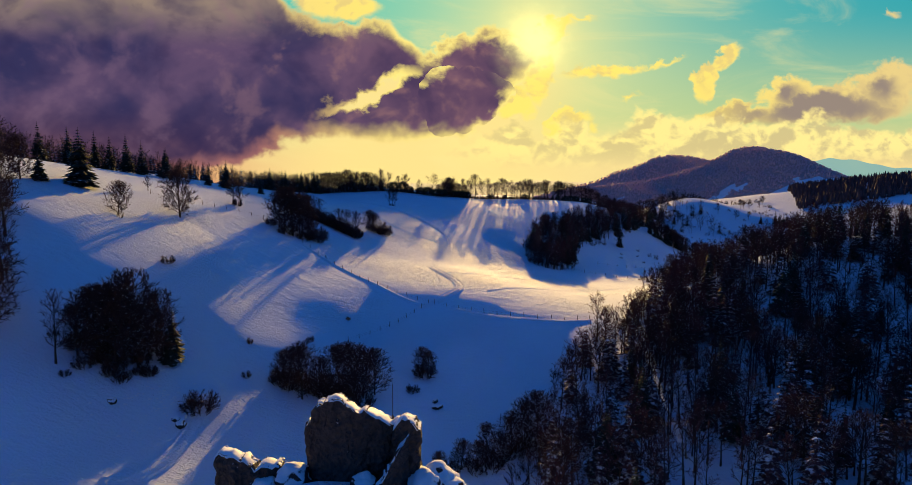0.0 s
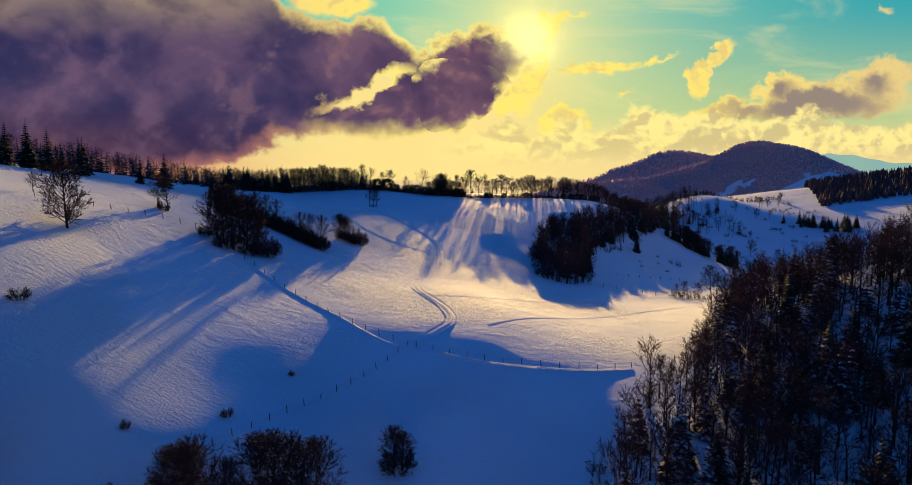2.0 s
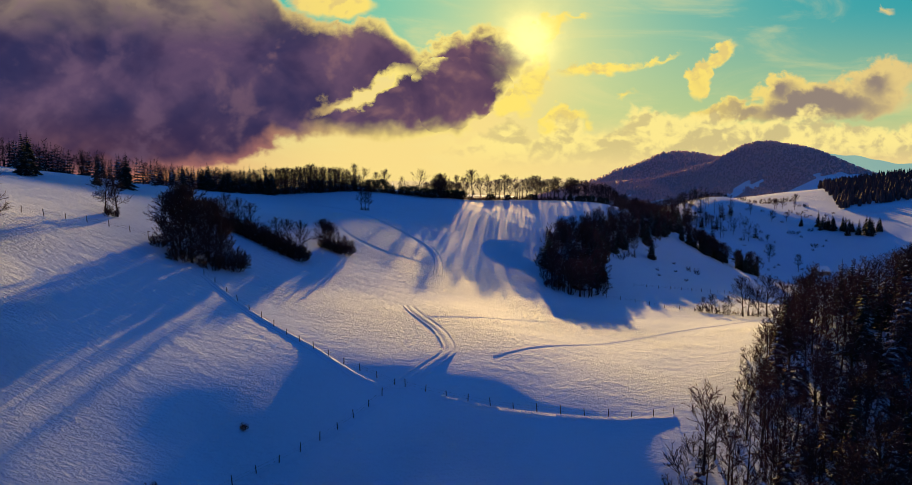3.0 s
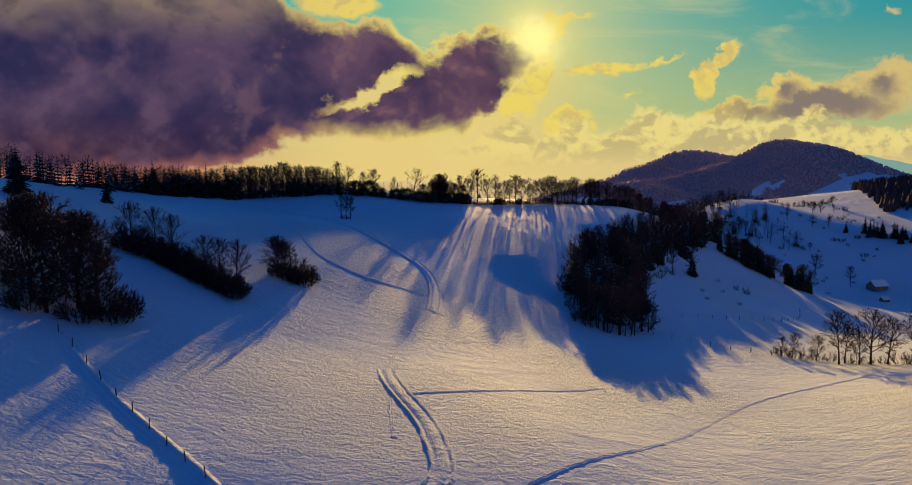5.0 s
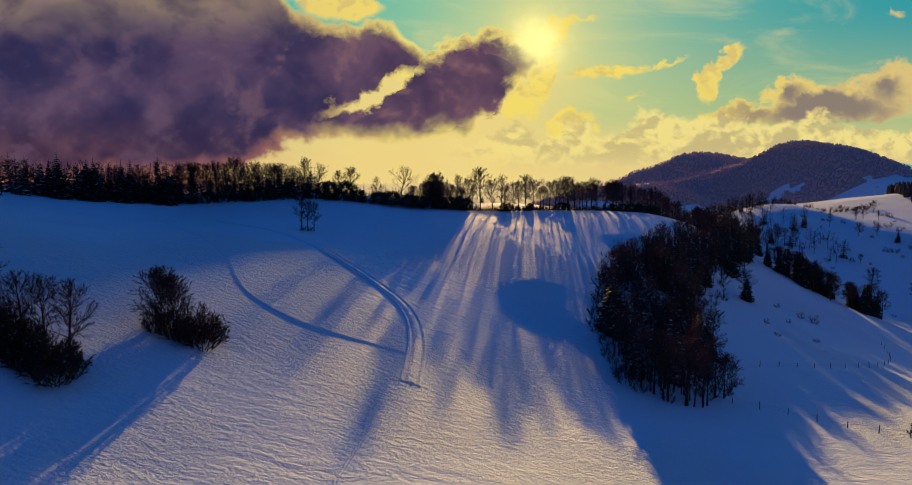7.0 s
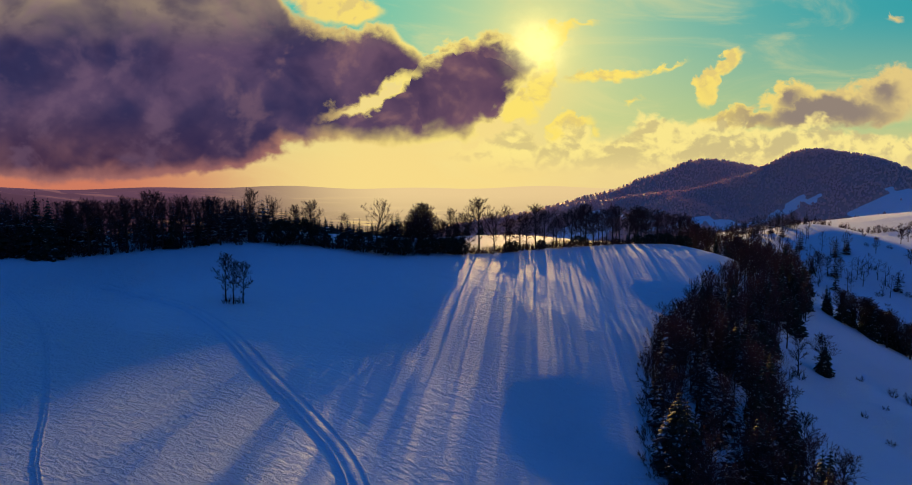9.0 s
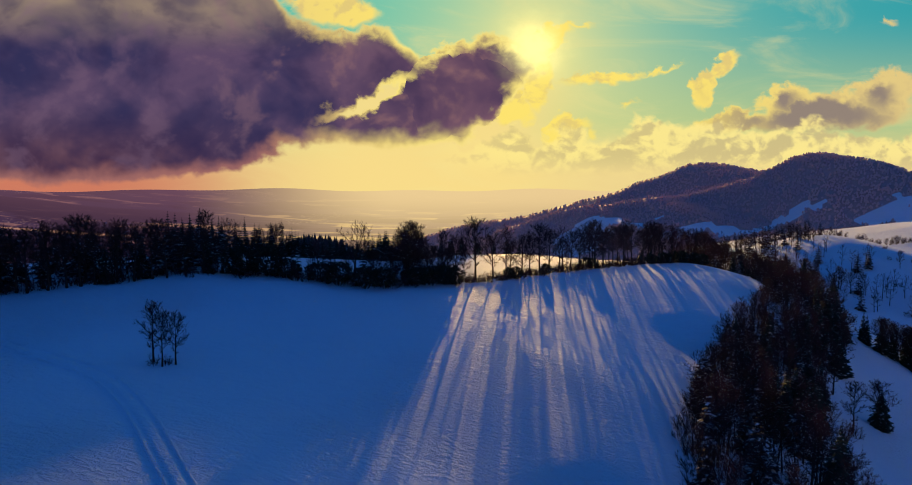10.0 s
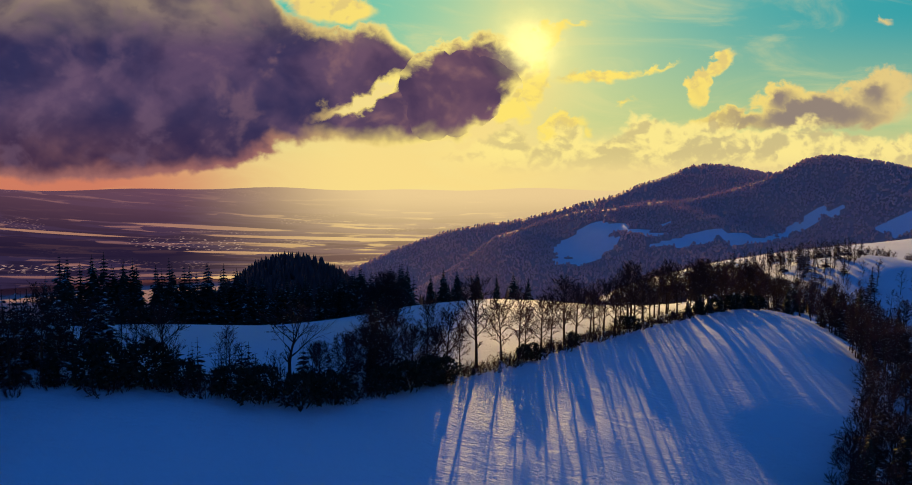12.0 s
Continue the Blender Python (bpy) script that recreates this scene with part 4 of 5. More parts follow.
while made < 200:
    y = 301 + 225 * rng.random() ** 1.15
    a, b = (float(np.interp(y, *np.array(e).T)) for e in (LEFT_EDGE, RIGHT_EDGE))
    x = a + (b - a) * rng.random()
    side = (x - a) / max(b - a, 1)
    kind = some(SPRUCES) if rng.random() < (0.10 if side < 0.55 else 0.4) and y > 318 else some(SLIM + SLIM + BEECHES[3:])
    kind.plant(x, y, rng.uniform(9.5, 13.5) * (0.8 if side < 0.12 else 1) * (1.1 if kind in SPRUCES else 1), rng, group="flank wood")
    made += 1
for i in range(46):
    f = i / 45
    y = 302 + 130 * f
    some(BUSHES).plant(float(np.interp(y, *np.array(LEFT_EDGE).T)) + rng.uniform(-0.6, 0.8), y, rng.uniform(2.2, 3.8), rng, group="wood edge")
SLIM[0].plant(54.7, 318, 13.4, rng)
DENSE[0].plant(56.3, 308.1, 9.0, rng)
BUSHES[1].plant(52.5, 306.8, 3.6, rng)
SPRUCES[2].plant(104.3, 405.9, 9.6, rng)
BEECHES[0].plant(103, 405, 11, rng)
BEECHES[3].plant(92.9, 397.5, 11.4, rng)
for x, y, h in ((104.3, 404.5, 3.6), (87.8, 392.7, 3.6), (81.2, 378.2, 3.4), (127.6, 405, 4), (124, 407, 3.2), (92, 395, 3.4), (99, 380, 2), (112, 392, 1.6), (118, 412, 2), (110, 372, 1.6), (95, 365, 1.5)):
    some(BUSHES).plant(x, y, h, rng)

# ---- trees behind the spur
for i in range(70):
    f = rng.random()
    x, y = 122 + 84 * f + rng.uniform(-10, 10), 552 + 40 * f + rng.uniform(-14, 40)
    (some(SPRUCES) if rng.random() < 0.25 else some(SLIM + BEECHES)).plant(x, y, rng.uniform(9, 13.5), rng, group="spur wood")

# ---- the far side of the little valley
for i in range(62):
    f = rng.random()
    x, y = 148 + 30 * f + rng.uniform(-5, 5), 470 - 16 * f + rng.uniform(-7, 7)
    (some(SPRUCES) if rng.random() < 0.35 else some(BEECHES)).plant(x, y, rng.uniform(9, 14), rng, group="valley copse")
for x, y, h in ((223.9, 523.8, 13), (236.2, 507.9, 12.5), (262, 598, 9), (250, 610, 10), (285, 640, 10), (240, 560, 6), (300, 655, 10), (292, 650, 9), (330, 690, 10), (275, 600, 8), (308, 650, 8)):
    some(BEECHES).plant(x, y, h, rng, group="meadow trees")
for i in range(30):
    f = i / 29
    some(BEECHES[:2] + BUSHES).plant(224 + 120 * f + rng.uniform(-2, 2), 668 + 46 * f + rng.uniform(-3, 3), rng.uniform(3.5, 7), rng, group="field hedge")
for i in range(70):
    x = rng.uniform(150, 330)
    y = 470 + (x - 150) * 0.9 + rng.uniform(-45, 70)
    some(BUSHES).plant(x, y, rng.uniform(1.6, 4.2), rng, group="meadow bushes")
for i in range(26):
    f = rng.random()
    some(SPRUCES).plant(284 + 40 * f + rng.uniform(-6, 6), 594 - 44 * f + rng.uniform(-8, 8), rng.uniform(9, 14), rng, group="valley spruces")
for x, y, h in ((99.5, 291.2, 14), (102, 293, 11), (104.5, 291, 9), (107.3, 290.9, 14), (96, 295, 7), (92, 298, 7), (89, 299, 5.5), (111, 290, 12), (116, 288, 13)):
    some(BEECHES).plant(x, y, h, rng, group="field corner trees")
for i in range(12):
    some(BUSHES).plant(87 + 2.6 * i + rng.uniform(-1, 1), 300 - i + rng.uniform(-1, 1), rng.uniform(2.6, 4.4), rng)

# ---- the wooded hill
FOREST_EDGE = ((92, 9), (112, 11), (135, 18), (150, 25), (172, 38), (185, 52), (205, 62), (229, 78), (255, 97), (275, 112))


def hill_spot(spare):
    while True:
        x, y = rng.uniform(9, 150), rng.uniform(92, 250)
        if x > float(np.interp(y, *np.array(FOREST_EDGE).T)) + spare:
            return x, y


spots = []
while len(spots) < 250:
    x, y = hill_spot(0)
    if any((x - p) ** 2 + (y - q) ** 2 < 14 for p, q in spots):
        continue
    spots.append((x, y))
    inner = x - float(np.interp(y, *np.array(FOREST_EDGE).T))
    kind = some(SPRUCES) if rng.random() < (0.05 if inner < 14 else 0.34) else some(SLIM + BEECHES)
    kind.plant(x, y, rng.uniform(10, 14.5) * (0.7 if inner < 5 else 1), rng, group="hill forest")
for i in range(40):
    y = 95 + 170 * i / 39
    some(BUSHES).plant(float(np.interp(y, *np.array(FOREST_EDGE).T)) + rng.uniform(-2, 2), y, rng.uniform(2.5, 5), rng, group="forest edge bushes")
SLIM[2].plant(37.9, 168.5, 14, rng)


# ---------------------------------------------------------------- woods too many to count
def merged(name, kinds, spots, mats, label):
    """Many trees as one mesh for each material."""
    for index, mat, tail in ((0, mats[0], "_trunks"), (1, mats[1], "_crowns")):
        V, F, base = [], [], 0
        packs = [(np.array([tuple(p) for p in k[index][0]]), k[index][1]) for k in kinds]
        for x, y, s, turn, which in spots:
            v, f = packs[which]
            c, d = math.cos(turn) * s, math.sin(turn) * s
            V.append(np.column_stack((v[:, 0] * c - v[:, 1] * d + x, v[:, 0] * d + v[:, 1] * c + y, v[:, 2] * s + height(x, y))))
            F.extend(tuple(q + base for q in face) for face in f)
            base += len(v)
        ob = new(name + tail, mesh_of(name + tail, np.concatenate(V).tolist(), F, mat))
        tagged(ob, label, "woods", kind="stuff")


light_kinds = [bare_tree_meshes(91, 12, 3.2, 10, 0.2, 6, 8, 0.016, plain=True, fine=0.036), bare_tree_meshes(92, 12, 2.8, 10, 0.22, 6, 9, 0.015, plain=True, fine=0.036), spruce_meshes(93, 12, 2.8, 12), bare_tree_meshes(94, 11, 3.8, 12, 0.1, 6, 9, 0.016, plain=True, fine=0.042)]
spots = []
while len(spots) < 900:
    x, y = hill_spot(3)
    spots.append((x, y, rng.uniform(0.75, 1.15), rng.uniform(0, 6.28), rng.choice((0, 0, 1, 1, 3, 3, 2))))
merged("hill_forest", light_kinds, spots, (BARK, FROSTED), "leafless forest with snow-dusted twigs covering the hill")
spots = []
for i in range(330):
    y = 303 + 222 * rng.random()
    a, b = (float(np.interp(y, *np.array(e).T)) for e in (LEFT_EDGE, RIGHT_EDGE))
    spots.append((a + 1 + (b - a - 2) * rng.random() ** 1.3, y, rng.uniform(0.7, 1.0), rng.uniform(0, 6.28), rng.choice((0, 1, 3, 3, 2))))
merged("flank_wood", light_kinds, spots, (BARK, TWIG), "dense dark leafless wood on the flank of the ridge")
spots = []
while len(spots) < 200:
    x, y = rng.uniform(-330, -96), rng.uniform(215, 470)
    edge = float(np.interp(x, (-330, -175, -150, -120, -96), (205, 240, 285, 336, 372)))
    if y < edge or y > edge + 60:
        continue
    spots.append((x, y, rng.uniform(0.6, 0.9), rng.uniform(0, 6.28), rng.choice((0, 1, 3, 2, 2))))
CREST = ((-150, 205), (-155, 219), (-155, 250), (-156, 280), (-154, 306), (-143, 322), (-131, 336), (-121, 360), (-113, 388), (-104, 402))
for i in range(260):
    f = rng.random() * (len(CREST) - 1)
    (x0, y0), (x1, y1) = CREST[int(f)], CREST[int(f) + 1]
    g = f - int(f)
    off = rng.uniform(0, 20)
    spots.append((x0 + (x1 - x0) * g - off * 0.8, y0 + (y1 - y0) * g + off * 0.6, rng.uniform(0.7, 1.0), rng.uniform(0, 6.28), rng.choice((0, 1, 3, 3, 2, 2))))
for i in range(190):
    x = rng.uniform(-118, -47)
    spots.append((x, float(np.interp(x, (-112, -104, -81, -65, -47), (354, 365, 376, 392, 405))) + rng.uniform(2, 22), rng.uniform(0.66, 0.88), rng.uniform(0, 6.28), rng.choice((3, 3, 2, 2, 2))))
for i in range(50):
    x = rng.uniform(-48, 6)
    spots.append((x, float(np.interp(x, *HEDGE_LINE)) + rng.uniform(1.5, 6), rng.uniform(0.4, 0.62), rng.uniform(0, 6.28), rng.choice((3, 3, 2))))
for i in range(80):
    x = rng.uniform(-120, -4)
    spots.append((x, float(np.interp(x, (-120, -84, -56, -30, -6), (440, 464, 488, 510, 522))) + rng.uniform(6, 40), rng.uniform(0.9, 1.2), rng.uniform(0, 6.28), rng.choice((2, 2, 2, 0))))
for i in range(330):
    spots.append((rng.uniform(104, 236), rng.uniform(560, 700), rng.uniform(0.75, 1.1), rng.uniform(0, 6.28), rng.choice((0, 1, 3, 2))))
for i in range(150):
    f = rng.random()
    spots.append((170 + 95 * f + rng.uniform(-12, 12), 700 + 90 * rng.random(), rng.uniform(0.7, 1.1), rng.uniform(0, 6.28), rng.choice((0, 1, 3, 2, 2))))
sparse_kinds = [bare_tree_meshes(95, 12, 3.2, 9, 0.2, 5, 5, 0.016, plain=True, fine=0.055), bare_tree_meshes(96, 12, 2.8, 9, 0.22, 5, 5, 0.015, plain=True, fine=0.055), spruce_meshes(97, 12, 2.8, 10), bare_tree_meshes(98, 11, 3.8, 10, 0.1, 5, 5, 0.016, plain=True, fine=0.06)]
merged("crest_wood", sparse_kinds, spots, (BARK, TWIG), "dark mixed wood behind the crest of the hill")


def far_tree(store, x, y, z, tall, wide, r, waist=0.5):
    V, F = store
    b, k = len(V), 4
    turn = r.uniform(0, 6.28)
    for i in range(k):
        a = turn + i * 2 * math.pi / k
        V.append((x + wide * 0.8 * math.cos(a), y + wide * 0.8 * math.sin(a), z + tall * 0.05))
    for i in range(k):
        a = turn + 0.6 + i * 2 * math.pi / k
        w = wide * r.uniform(0.7, 1.1)
        V.append((x + w * math.cos(a), y + w * math.sin(a), z + tall * r.uniform(waist - 0.1, waist + 0.12)))
    V.append((x + r.uniform(-0.4, 0.4), y + r.uniform(-0.4, 0.4), z + tall))
    for i in range(k):
        j = (i + 1) % k
        F.append((b + i, b + j, b + k + j, b + k + i))
        F.append((b + k + i, b + k + j, b + 2 * k))


def far_wood(name, count, area, open_land, label, low=7, high=12, seed=1, mat=HAZED_WOOD):
    r, store, tries = random.Random(seed), ([], []), 0
    xs, ys = [], []
    while len(xs) < count and tries < count * 8:
        tries += 1
        x, y = area(r)
        if not open_land(x, y):
            xs.append(x), ys.append(y)
    for x, y, z in zip(xs, ys, ground_height(xs, ys)):
        tall = r.uniform(low, high)
        if mat is DARK_WOOD:
            far_tree(store, x, y, z, tall, tall * r.uniform(0.14, 0.24), r, 0.3)
        else:
            far_tree(store, x, y, z, tall, tall * r.uniform(0.32, 0.5), r)
    tagged(new(name, mesh_of(name, store[0], store[1], mat)), label, "woods", kind="stuff")


far_wood("hill_wood", 24000, lambda r: (r.uniform(-200, 1000), 900 + 500 * r.random()), meadow, "frosted leafless forest on the nearer mountain, paled by painted haze", 2.6, 4.8, 3)
far_wood("mountain_forest", 9000, lambda r: (r.uniform(-330, 1200), 1500 + 330 * r.random()), lambda x, y: False, "frosted leafless forest on the farther mountain, paled by painted haze", 3, 6, 7)
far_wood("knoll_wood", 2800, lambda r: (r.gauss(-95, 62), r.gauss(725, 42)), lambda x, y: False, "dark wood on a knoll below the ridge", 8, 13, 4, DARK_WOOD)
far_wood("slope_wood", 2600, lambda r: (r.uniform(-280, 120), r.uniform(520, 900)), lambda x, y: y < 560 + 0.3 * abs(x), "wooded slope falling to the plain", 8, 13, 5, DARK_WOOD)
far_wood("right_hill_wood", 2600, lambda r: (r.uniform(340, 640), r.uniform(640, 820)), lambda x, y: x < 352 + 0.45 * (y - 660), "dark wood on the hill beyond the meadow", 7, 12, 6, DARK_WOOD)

# ---------------------------------------------------------------- the castle ruin on its crag
def lump(p, scale, amount):
    return noise.noise(Vector(p) * scale) * amount


def rubble_wall(path, tops, base, thick, step=0.16):
    """A broken rubble wall along a path, with an uneven crown."""
    bm = bmesh.new()
    pts = [Vector((x, y, 0)) for x, y in path]
    lengths = [0.0]
    for a, b in zip(pts, pts[1:]):
        lengths.append(lengths[-1] + (b - a).length)
    n = max(4, int(lengths[-1] / step))
    rows = 44
    grid = []
    for i in range(n + 1):
        s = lengths[-1] * i / n
        x = float(np.interp(s, lengths, [p.x for p in pts]))
        y = float(np.interp(s, lengths, [p.y for p in pts]))
        top = float(np.interp(s, lengths, tops)) + (lump((x, y, 1), 1.4, 0.55) + lump((x, y, 4), 4.0, 0.2))
        loop = []
        for face in (-1, 1):
            side = []
            for r in range(rows):
                z = base + (top - base) * r / (rows - 1)
                j = lump((x * 1.0, y + face, z), 1.1, 0.2) + lump((x, y + face * 3, z), 3.2, 0.14) + lump((x, y + face * 5, z), 7.0, 0.12)
                side.append(bm.verts.new((x + lump((x, z, face), 1.7, 0.3), y + face * thick / 2 + j, z + lump((x, y, z), 3.1, 0.08))))
            loop.append(side)
        grid.append(loop[0] + loop[1][::-1])
    for a, b in zip(grid, grid[1:]):
        for k in range(len(a) - 1):
            bm.faces.new((a[k], b[k], b[k + 1], a[k + 1]))
    for end in (grid[0], grid[-1]):
        for k in range(rows - 1):
            bm.faces.new((end[k], end[k + 1], end[-2 - k], end[-1 - k]))
    bmesh.ops.recalc_face_normals(bm, faces=bm.faces)
    return bm


def snow_cap(path, tops, thick, high=0.2, step=0.25):
    """Snow lying along a broken wall."""
    bm = bmesh.new()
    lengths = np.concatenate(([0], np.cumsum(np.hypot(*np.diff(np.array(path), axis=0).T))))
    n = max(4, int(lengths[-1] / step))
    rings = []
    for i in range(n + 1):
        s = lengths[-1] * i / n
        x, y = (float(np.interp(s, lengths, [p[k] for p in path])) for k in (0, 1))
        z = float(np.interp(s, lengths, tops)) + (lump((x, y, 1), 1.4, 0.55) + lump((x, y, 4), 4.0, 0.2))
        ring = []
        for k in range(9):
            a = math.pi * k / 8
            w = thick * (0.56 + lump((x, y, 5), 1.3, 0.25))
            h = high * (0.9 + lump((x, y, 9), 1.1, 0.9))
            ring.append(bm.verts.new((x, y - math.cos(a) * w + lump((x, k, 2), 2.3, 0.12), z - 0.12 + math.sin(a) * h + lump((x, k, z), 2.0, 0.08))))
        rings.append(ring)
    for a, b in zip(rings, rings[1:]):
        for k in range(8):
            bm.faces.new((a[k], b[k], b[k + 1], a[k + 1]))
    for f in bm.faces:
        f.smooth = True
    bmesh.ops.recalc_face_normals(bm, faces=bm.faces)
    return bm


CLEAN_SNOW = plain_material("fresh_snow", (0.82, 0.84, 0.88, 1), (0.88, 0.89, 0.91, 1), 3.0, 0.6, 0.35, 0.05)
ruin = thing("castle_ruin", "broken dark rubble walls of a castle ruin capped with snow", "ruin")
WALLS = ((((-11.4, 47.6), (-10.4, 46.6), (-9.0, 46.0), (-7.2, 46.0), (-5.2, 46.4), (-4.2, 46.8)), (41.2, 43.5, 44.1, 43.3, 42.4, 41.9), 1.3),
         (((-4.6, 45.8), (-3.6, 45.6), (-2.6, 45.8)), (41.8, 42.8, 42.1), 1.5),
         (((-3.4, 45.0), (-4.6, 43.6), (-5.6, 42.4)), (41.6, 40.2, 38.8), 1.0),
         (((-18.0, 46.4), (-16.4, 45.8), (-14.8, 46.2), (-13.2, 46.6)), (39.5, 39.9, 39.0, 38.6), 1.3),
         (((-11.3, 47.4), (-11.0, 49.2), (-10.2, 50.4)), (41.6, 41.0, 39.6), 1.1))
for path, tops, thick in WALLS:
    wall = part_bm("wall", rubble_wall(path, tops, 31.0, thick), STONE, ruin)
    part_bm("snow_cap", snow_cap(path, tops, thick), CLEAN_SNOW, wall, "thick white snow lying on the broken wall top")


def boulder(seed, size):
    bm = bmesh.new()
    bmesh.ops.create_icosphere(bm, subdivisions=4, radius=1)
    for v in bm.verts:
        p = v.co.copy()
        k = 1 + 0.35 * noise.noise(p * 1.3 + Vector((seed * 7.3, 0, 0))) + 0.14 * noise.noise(p * 3.7 + Vector((0, seed * 3.1, 0)))
        v.co = Vector((p.x * size[0], p.y * size[1], p.z * size[2])) * k
    return bm


def rock_thing(x, y, size, seed, label, lift=0.2, ground_z=None):
    z = height(x, y) if ground_z is None else ground_z
    bm = boulder(seed, size)
    me = bpy.data.meshes.new("boulder")
    bm.to_mesh(me)
    bm.free()
    me.shade_smooth()
    me.materials.append(ROCK)
    ob = new("boulder", me)
    ob.matrix_basis = pose(x, y, z + size[2] * lift, 0, 0, seed * 50)
    return tagged(ob, label, "rock", "crag boulders")


for i, (x, y, s) in enumerate(((-1.6, 46.0, 2.0), (-0.6, 45.4, 1.5), (0.6, 46.4, 1.4), (1.8, 46.6, 1.7), (2.8, 47.0, 1.3), (-2.4, 44.6, 1.6), (-0.2, 47.6, 1.2), (-14.0, 45.4, 1.4), (-12.2, 46.0, 1.5), (-6.6, 44.2, 1.0), (-16.2, 45.0, 1.3))):
    rock_thing(x, y, (s, s * 0.85, s * 0.8), i + 1, "dark boulder half buried in snow on the crag")
for i, (x, y, s) in enumerate(((-51.7, 116.4, 0.9), (-53.0, 117.2, 0.6), (-4.2, 141.5, 0.8), (-4.8, 144.0, 0.6), (-64.5, 116.5, 0.7))):
    rock_thing(x, y, (s * 1.6, s, s), i + 31, "dark rock lying on the snowy valley floor")
mast = thing("iron_mast", "thin dark iron rod standing on the ruin wall", "mast", at=pose(-4.75, 46.6, 42.2))
bm = bmesh.new()
bmesh.ops.create_cone(bm, cap_ends=True, segments=8, radius1=0.035, radius2=0.02, depth=2.7, matrix=Matrix.Translation((0, 0, 1.35)))
part_bm("rod", bm, WOOD, mast)
bm = bmesh.new()
bmesh.ops.create_cone(bm, cap_ends=True, segments=8, radius1=0.12, radius2=0.07, depth=0.2, matrix=Matrix.Translation((0, 0, 0.1)))
part_bm("foot", bm, WOOD, mast)

# stones and grass tufts showing through on the worn bank
r = random.Random(8)
V, F = [], []
for _ in range(130):
    x = -55 + r.gauss(0, 5.5)
    y = 122 + r.gauss(0, 3.4) + (x + 55) * 0.35
    z, s, b = height(x, y), r.uniform(0.12, 0.42), len(V)
    for k in range(6):
        a = k * 1.047 + r.uniform(-0.3, 0.3)
        V.append((x + s * 1.5 * math.cos(a), y + s * math.sin(a), z - 0.05))
    V.append((x, y, z + s * 0.6))
    F.extend((b + k, b + (k + 1) % 6, b + 6) for k in range(6))
tagged(new("bank_stones", mesh_of("bank_stones", V, F, ROCK)), "dark stones and earth showing through snow on the bank", "stones", kind="stuff")


# ---------------------------------------------------------------- fences
def smooth_path(points, step):
    pts = np.array(points, float)
    s = np.concatenate(([0], np.cumsum(np.hypot(*np.diff(pts, axis=0).T))))
    q = np.linspace(0, s[-1], max(3, int(s[-1] / step)))
    w = spline_weights(s, q)
    return w @ pts


post_bm = bmesh.new()
bmesh.ops.create_cone(post_bm, cap_ends=True, segments=7, radius1=0.085, radius2=0.065, depth=1.7, matrix=Matrix.Translation((0, 0, 0.55)))
POST = bpy.data.meshes.new("post")
post_bm.to_mesh(POST)
post_bm.free()
POST.materials.append(WOOD)


def fence(points, step, label):
    ob = thing("pasture_fence", label, "fence", "pasture fences", at=pose(points[0][0], points[0][1], height(*points[0])))
    inv = ob.matrix_basis.inverted()
    r = random.Random(len(points))
    spots = smooth_path(points, step)
    tops = []
    for x, y in spots:
        z = height(x, y)
        p = part("post", POST, ob)
        p.matrix_basis = inv @ pose(x, y, z, r.uniform(-6, 6), r.uniform(-6, 6), r.uniform(0, 360)) @ Matrix.Diagonal((1, 1, r.uniform(0.85, 1.15), 1))
        tops.append(Vector((x, y, z)))
    for h in (0.55, 1.0):
        store = ([], [])
        tube(store, [inv @ (p + Vector((0, 0, h))) for p in tops], [0.008] * len(tops), 3)
        part("wire", mesh_of("wire", store[0], store[1], WOOD), ob)


fence(((-100, 210), (-90.7, 217.8), (-80, 228), (-70.5, 231.4), (-62, 228)), 3.6, "weathered wooden fence posts along the upper pasture")
fence(((-54, 223.5), (-40, 213.3), (-22.7, 200.4), (-8.4, 190.9)), 3.6, "weathered wooden fence posts beside a snow bank")
fence(((-8.4, 190.9), (-18, 176), (-29, 162.8), (-37, 152)), 3.4, "weathered wooden fence posts down into the valley")
fence(((-6.5, 190.4), (4.2, 186.4), (26, 183.4), (39.5, 185.2), (50, 190)), 3.6, "weathered wooden fence posts across the lower pasture")
fence(((57, 306), (69.5, 303.6), (80.8, 299.8), (90.7, 297)), 4.2, "weathered wooden fence posts at the rim of the field")
fence(((74, 331), (92, 340), (112, 352), (132, 372), (148, 400)), 6.0, "weathered wooden fence posts across the valley meadow")


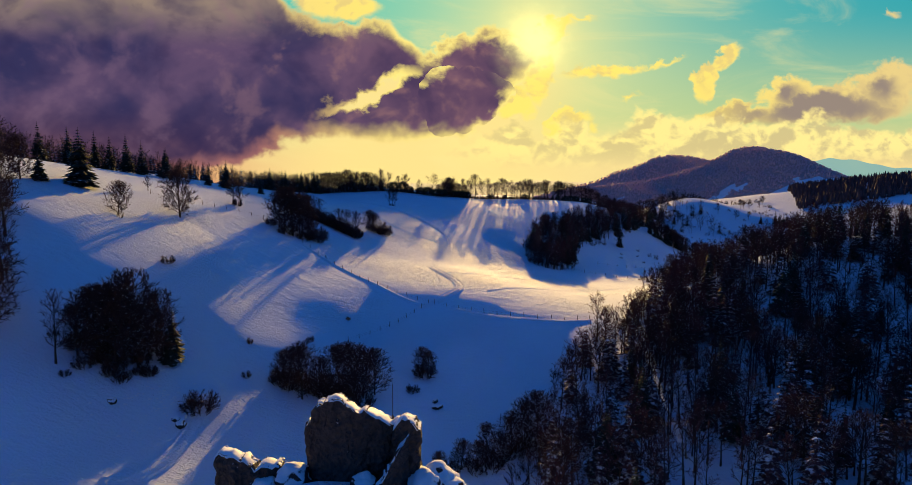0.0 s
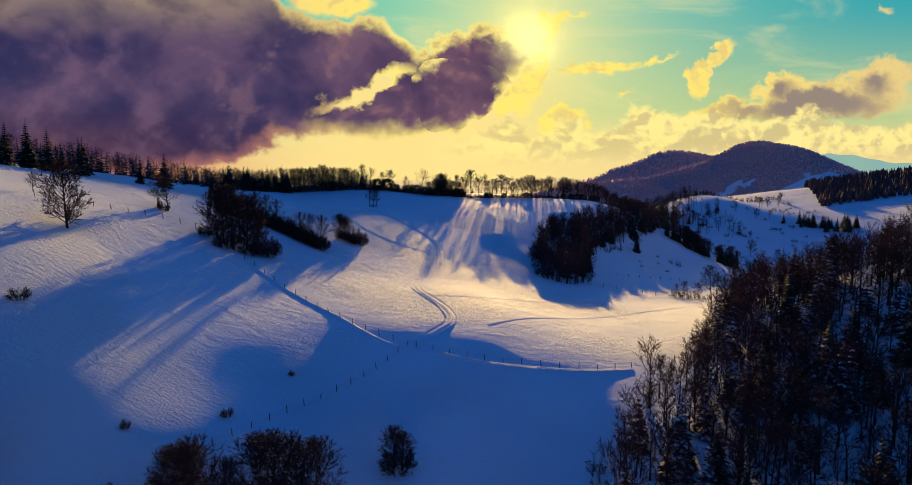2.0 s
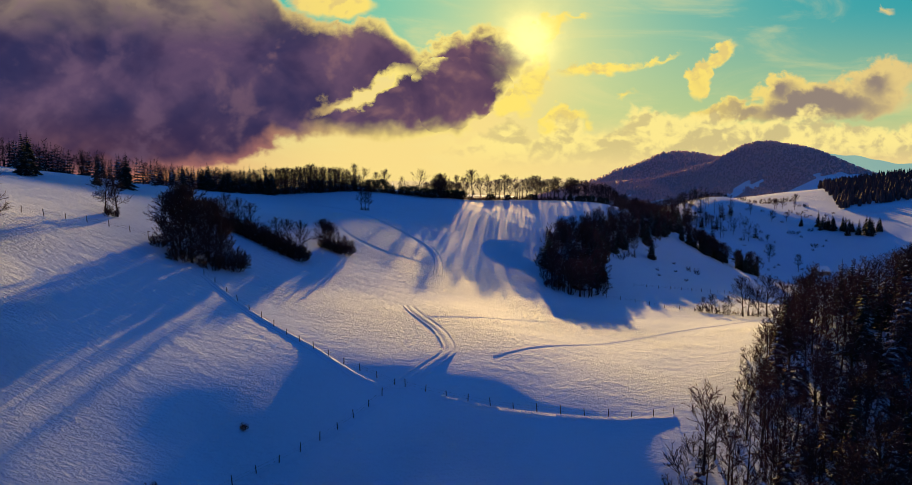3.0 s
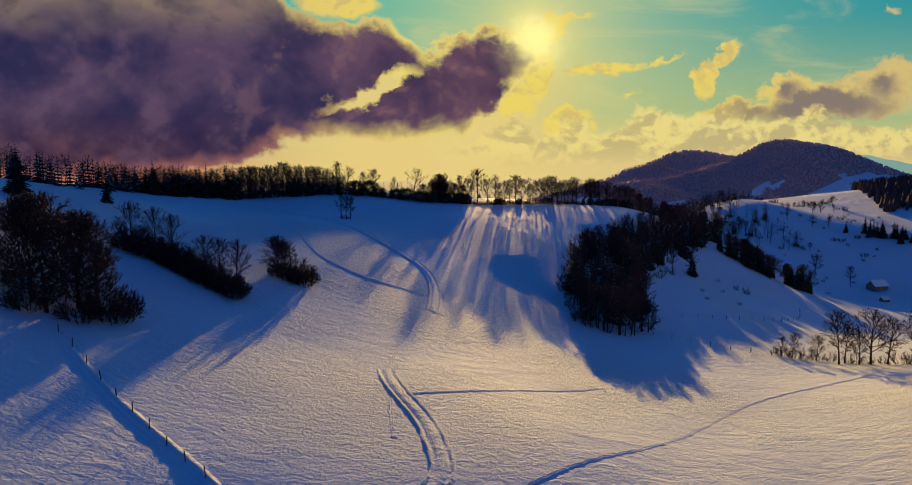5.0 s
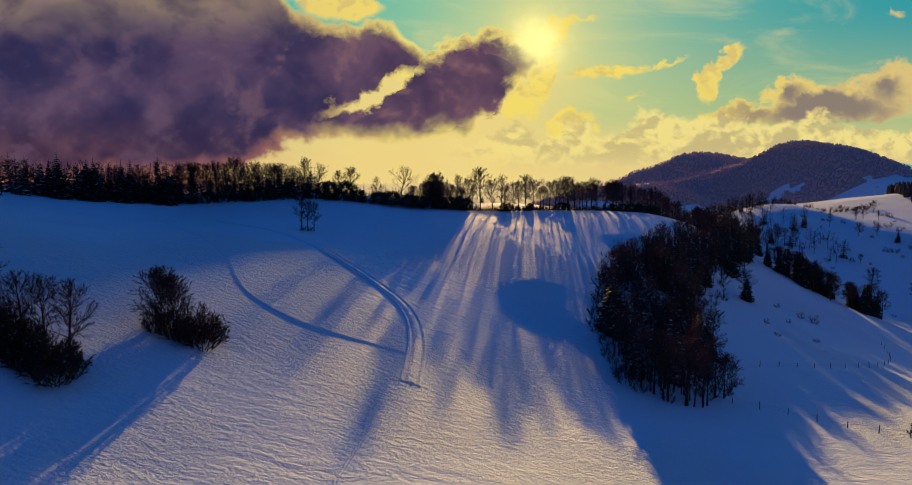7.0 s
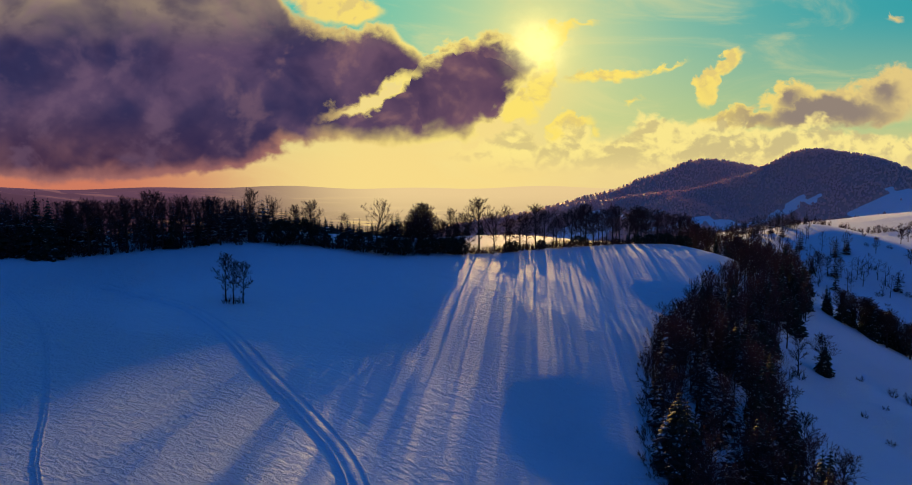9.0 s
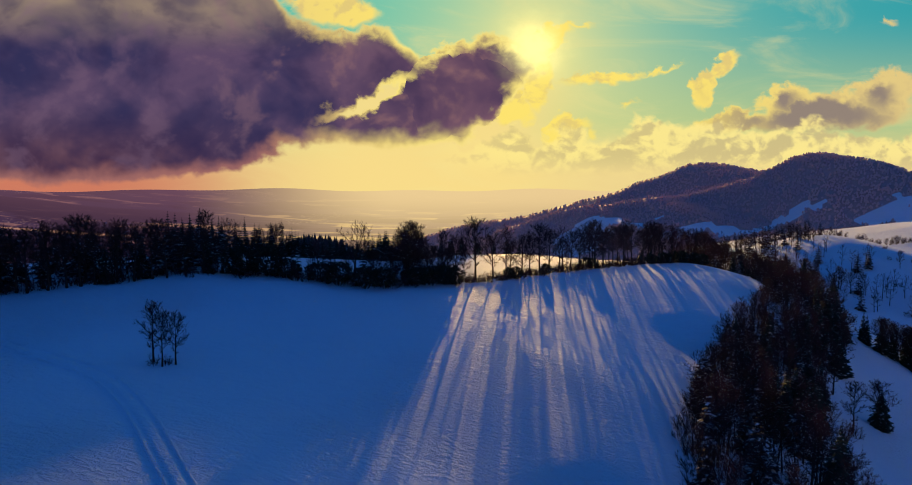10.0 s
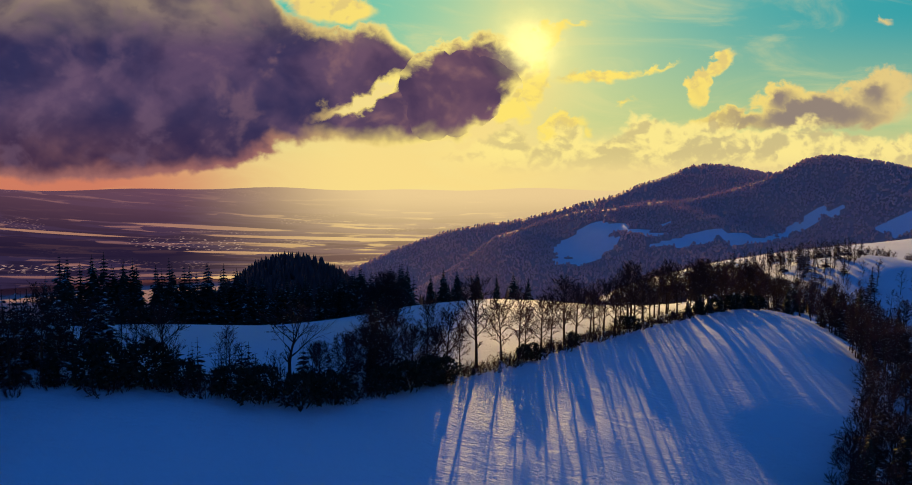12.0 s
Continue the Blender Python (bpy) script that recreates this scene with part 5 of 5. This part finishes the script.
# ---------------------------------------------------------------- tracks in the snow
def ribbon(name, points, across, label, step=0.8, wobble=0.0):
    """Pressed snow: a strip that follows the ground, with raised rims; across gives (offset, height)."""
    pts = smooth_path(points, step)
    d = np.gradient(pts, axis=0)
    d /= np.hypot(d[:, 0], d[:, 1])[:, None]
    side = np.column_stack((d[:, 1], -d[:, 0]))
    r = np.random.RandomState(len(pts))
    V = []
    k = len(across)
    for p, s in zip(pts, side):
        push = r.normal(0, wobble)
        for off, rise in across:
            q = p + s * (off * (1 + r.normal(0, 0.04)) + push)
            V.append((q[0], q[1], height(q[0], q[1]) + 0.05 + rise * r.uniform(0.75, 1.25)))
    F = [(i * k + j, i * k + j + 1, (i + 1) * k + j + 1, (i + 1) * k + j) for i in range(len(pts) - 1) for j in range(k - 1)]
    tagged(new(name, mesh_of(name, V, F, SNOW, True)), label, "track", kind="structure")


RUTS = ((-1.75, -0.12), (-1.4, 0.2), (-1.1, 0.0), (-0.7, 0.0), (-0.42, 0.17), (0, 0.12), (0.42, 0.17), (0.7, 0.0), (1.1, 0.0), (1.4, 0.2), (1.75, -0.12))
STEPS = ((-0.32, -0.07), (-0.18, 0.04), (-0.08, -0.03), (0.08, -0.03), (0.18, 0.04), (0.32, -0.07))
BANKED = ((-1.2, -0.12), (-0.7, 0.14), (-0.3, 0.2), (0.0, 0.0), (0.3, 0.0), (0.6, 0.1), (0.9, -0.12))
ribbon("track_upper", ((-62, 360), (-55.8, 357.2), (-43.8, 352.5), (-31.5, 342), (-20, 328), (-11, 319), (-6, 312.5), (-3, 302), (-2.4, 290), (-2.6, 281)), RUTS, "curved tractor ruts pressed into the snow")
ribbon("track_lower", ((-9.0, 240), (-8.0, 236), (-5.4, 229), (-1.6, 220.3), (0.6, 212), (1.2, 205.5), (-1.5, 199.5), (-6.6, 192)), RUTS, "tractor ruts joining the pasture corner")
ribbon("trail_middle", ((-2.8, 281), (-4.4, 272), (-6.6, 262), (-8.2, 250), (-8.6, 240)), STEPS, "narrow foot trail in the snow", 0.5, 0.08)
ribbon("trail_side", ((-71.2, 347.3), (-58, 335), (-46, 319), (-37, 304), (-31, 294.5), (-21, 289.8), (-11, 290.5), (-3, 291.5)), STEPS, "narrow foot trail crossing the slope", 0.5, 0.08)
ribbon("trail_field", ((-5.0, 229), (3, 232.5), (13, 237.4), (23, 243), (31, 250)), STEPS, "narrow foot trail across the field", 0.5, 0.08)
ribbon("trail_right", ((10, 203), (18.7, 210.6), (27, 217), (36, 226), (47, 239), (61, 254), (78, 264), (97, 274)), STEPS, "foot trail across the sunlit field", 0.5, 0.1)
ribbon("trail_low", ((-8, 240), (-7, 232), (-6.5, 224), (-5, 214)), STEPS, "foot trail beside the ruts", 0.5, 0.1)
ribbon("bank_fence", ((-54, 222.9), (-40, 212.7), (-22.7, 199.8), (-7.8, 190.2), (-1.5, 198)), BANKED, "snow bank along the fence", 0.8, 0.05)
ribbon("bank_lower", ((-8.4, 190.2), (-18, 175.6), (-29, 162.3), (-36, 153)), ((-0.9, -0.12), (-0.4, 0.2), (0.1, 0.03), (0.4, 0.14), (0.8, -0.12)), "low snow bank along the lower fence")
ribbon("bank_field", ((-6.5, 189.8), (4.2, 185.8), (26, 182.8), (39.5, 184.6)), ((-0.9, -0.12), (-0.4, 0.22), (0.1, 0.02), (0.4, 0.14), (0.8, -0.12)), "low snow bank along the field fence")
ribbon("lane_valley", ((-56, 98), (-50.5, 106), (-49.6, 112), (-50, 119), (-52, 127)), RUTS, "snowy farm lane in the valley")


# ---------------------------------------------------------------- huts in the side valley
def block(bm, cx, cy, cz, sx, sy, sz):
    bmesh.ops.create_cube(bm, size=1, matrix=Matrix.Translation((cx, cy, cz)) @ Matrix.Diagonal((sx, sy, sz, 1)))


def hut(x, y, wide, deep, wall_h, turn, label):
    ob = thing("hay_hut", label, "hut", "valley huts", at=pose(x, y, height(x, y) - 0.2, 0, 0, turn))
    bm = bmesh.new()
    block(bm, 0, 0, wall_h / 2, wide, deep, wall_h)
    for s in (-1, 1):
        a, b, c = (bm.verts.new((s * wide / 2, q, z)) for q, z in ((-deep / 2, wall_h), (deep / 2, wall_h), (0, wall_h + deep * 0.42)))
        bm.faces.new((a, b, c))
    part_bm("wall", bm, PLASTER, ob)
    for s in (-1, 1):
        bm = bmesh.new()
        slope = math.atan2(deep * 0.42, deep / 2)
        block(bm, 0, 0, 0, wide + 0.8, math.hypot(deep / 2, deep * 0.42) + 0.7, 0.35)
        bmesh.ops.transform(bm, matrix=Matrix.Translation((0, s * (deep / 4 + 0.12), wall_h + deep * 0.21 + 0.12)) @ Matrix.Rotation(-s * slope, 4, "X"), verts=bm.verts)
        part_bm("roof", bm, CLEAN_SNOW, ob, "roof slope covered in thick snow")
    for q in (-0.25, 0.22):
        bm = bmesh.new()
        block(bm, q * wide, -deep / 2 - 0.03, wall_h * 0.5, 0.9, 0.08, 1.0 if q > 0 else 1.7)
        part_bm("door" if q < 0 else "window", bm, WOOD, ob)


hut(247.9, 501.7, 9, 6.5, 2.8, 12, "small plastered farm hut with a snow-covered roof")
hut(236.1, 477.2, 4, 3, 1.6, 12, "low wooden hay shed under snow")
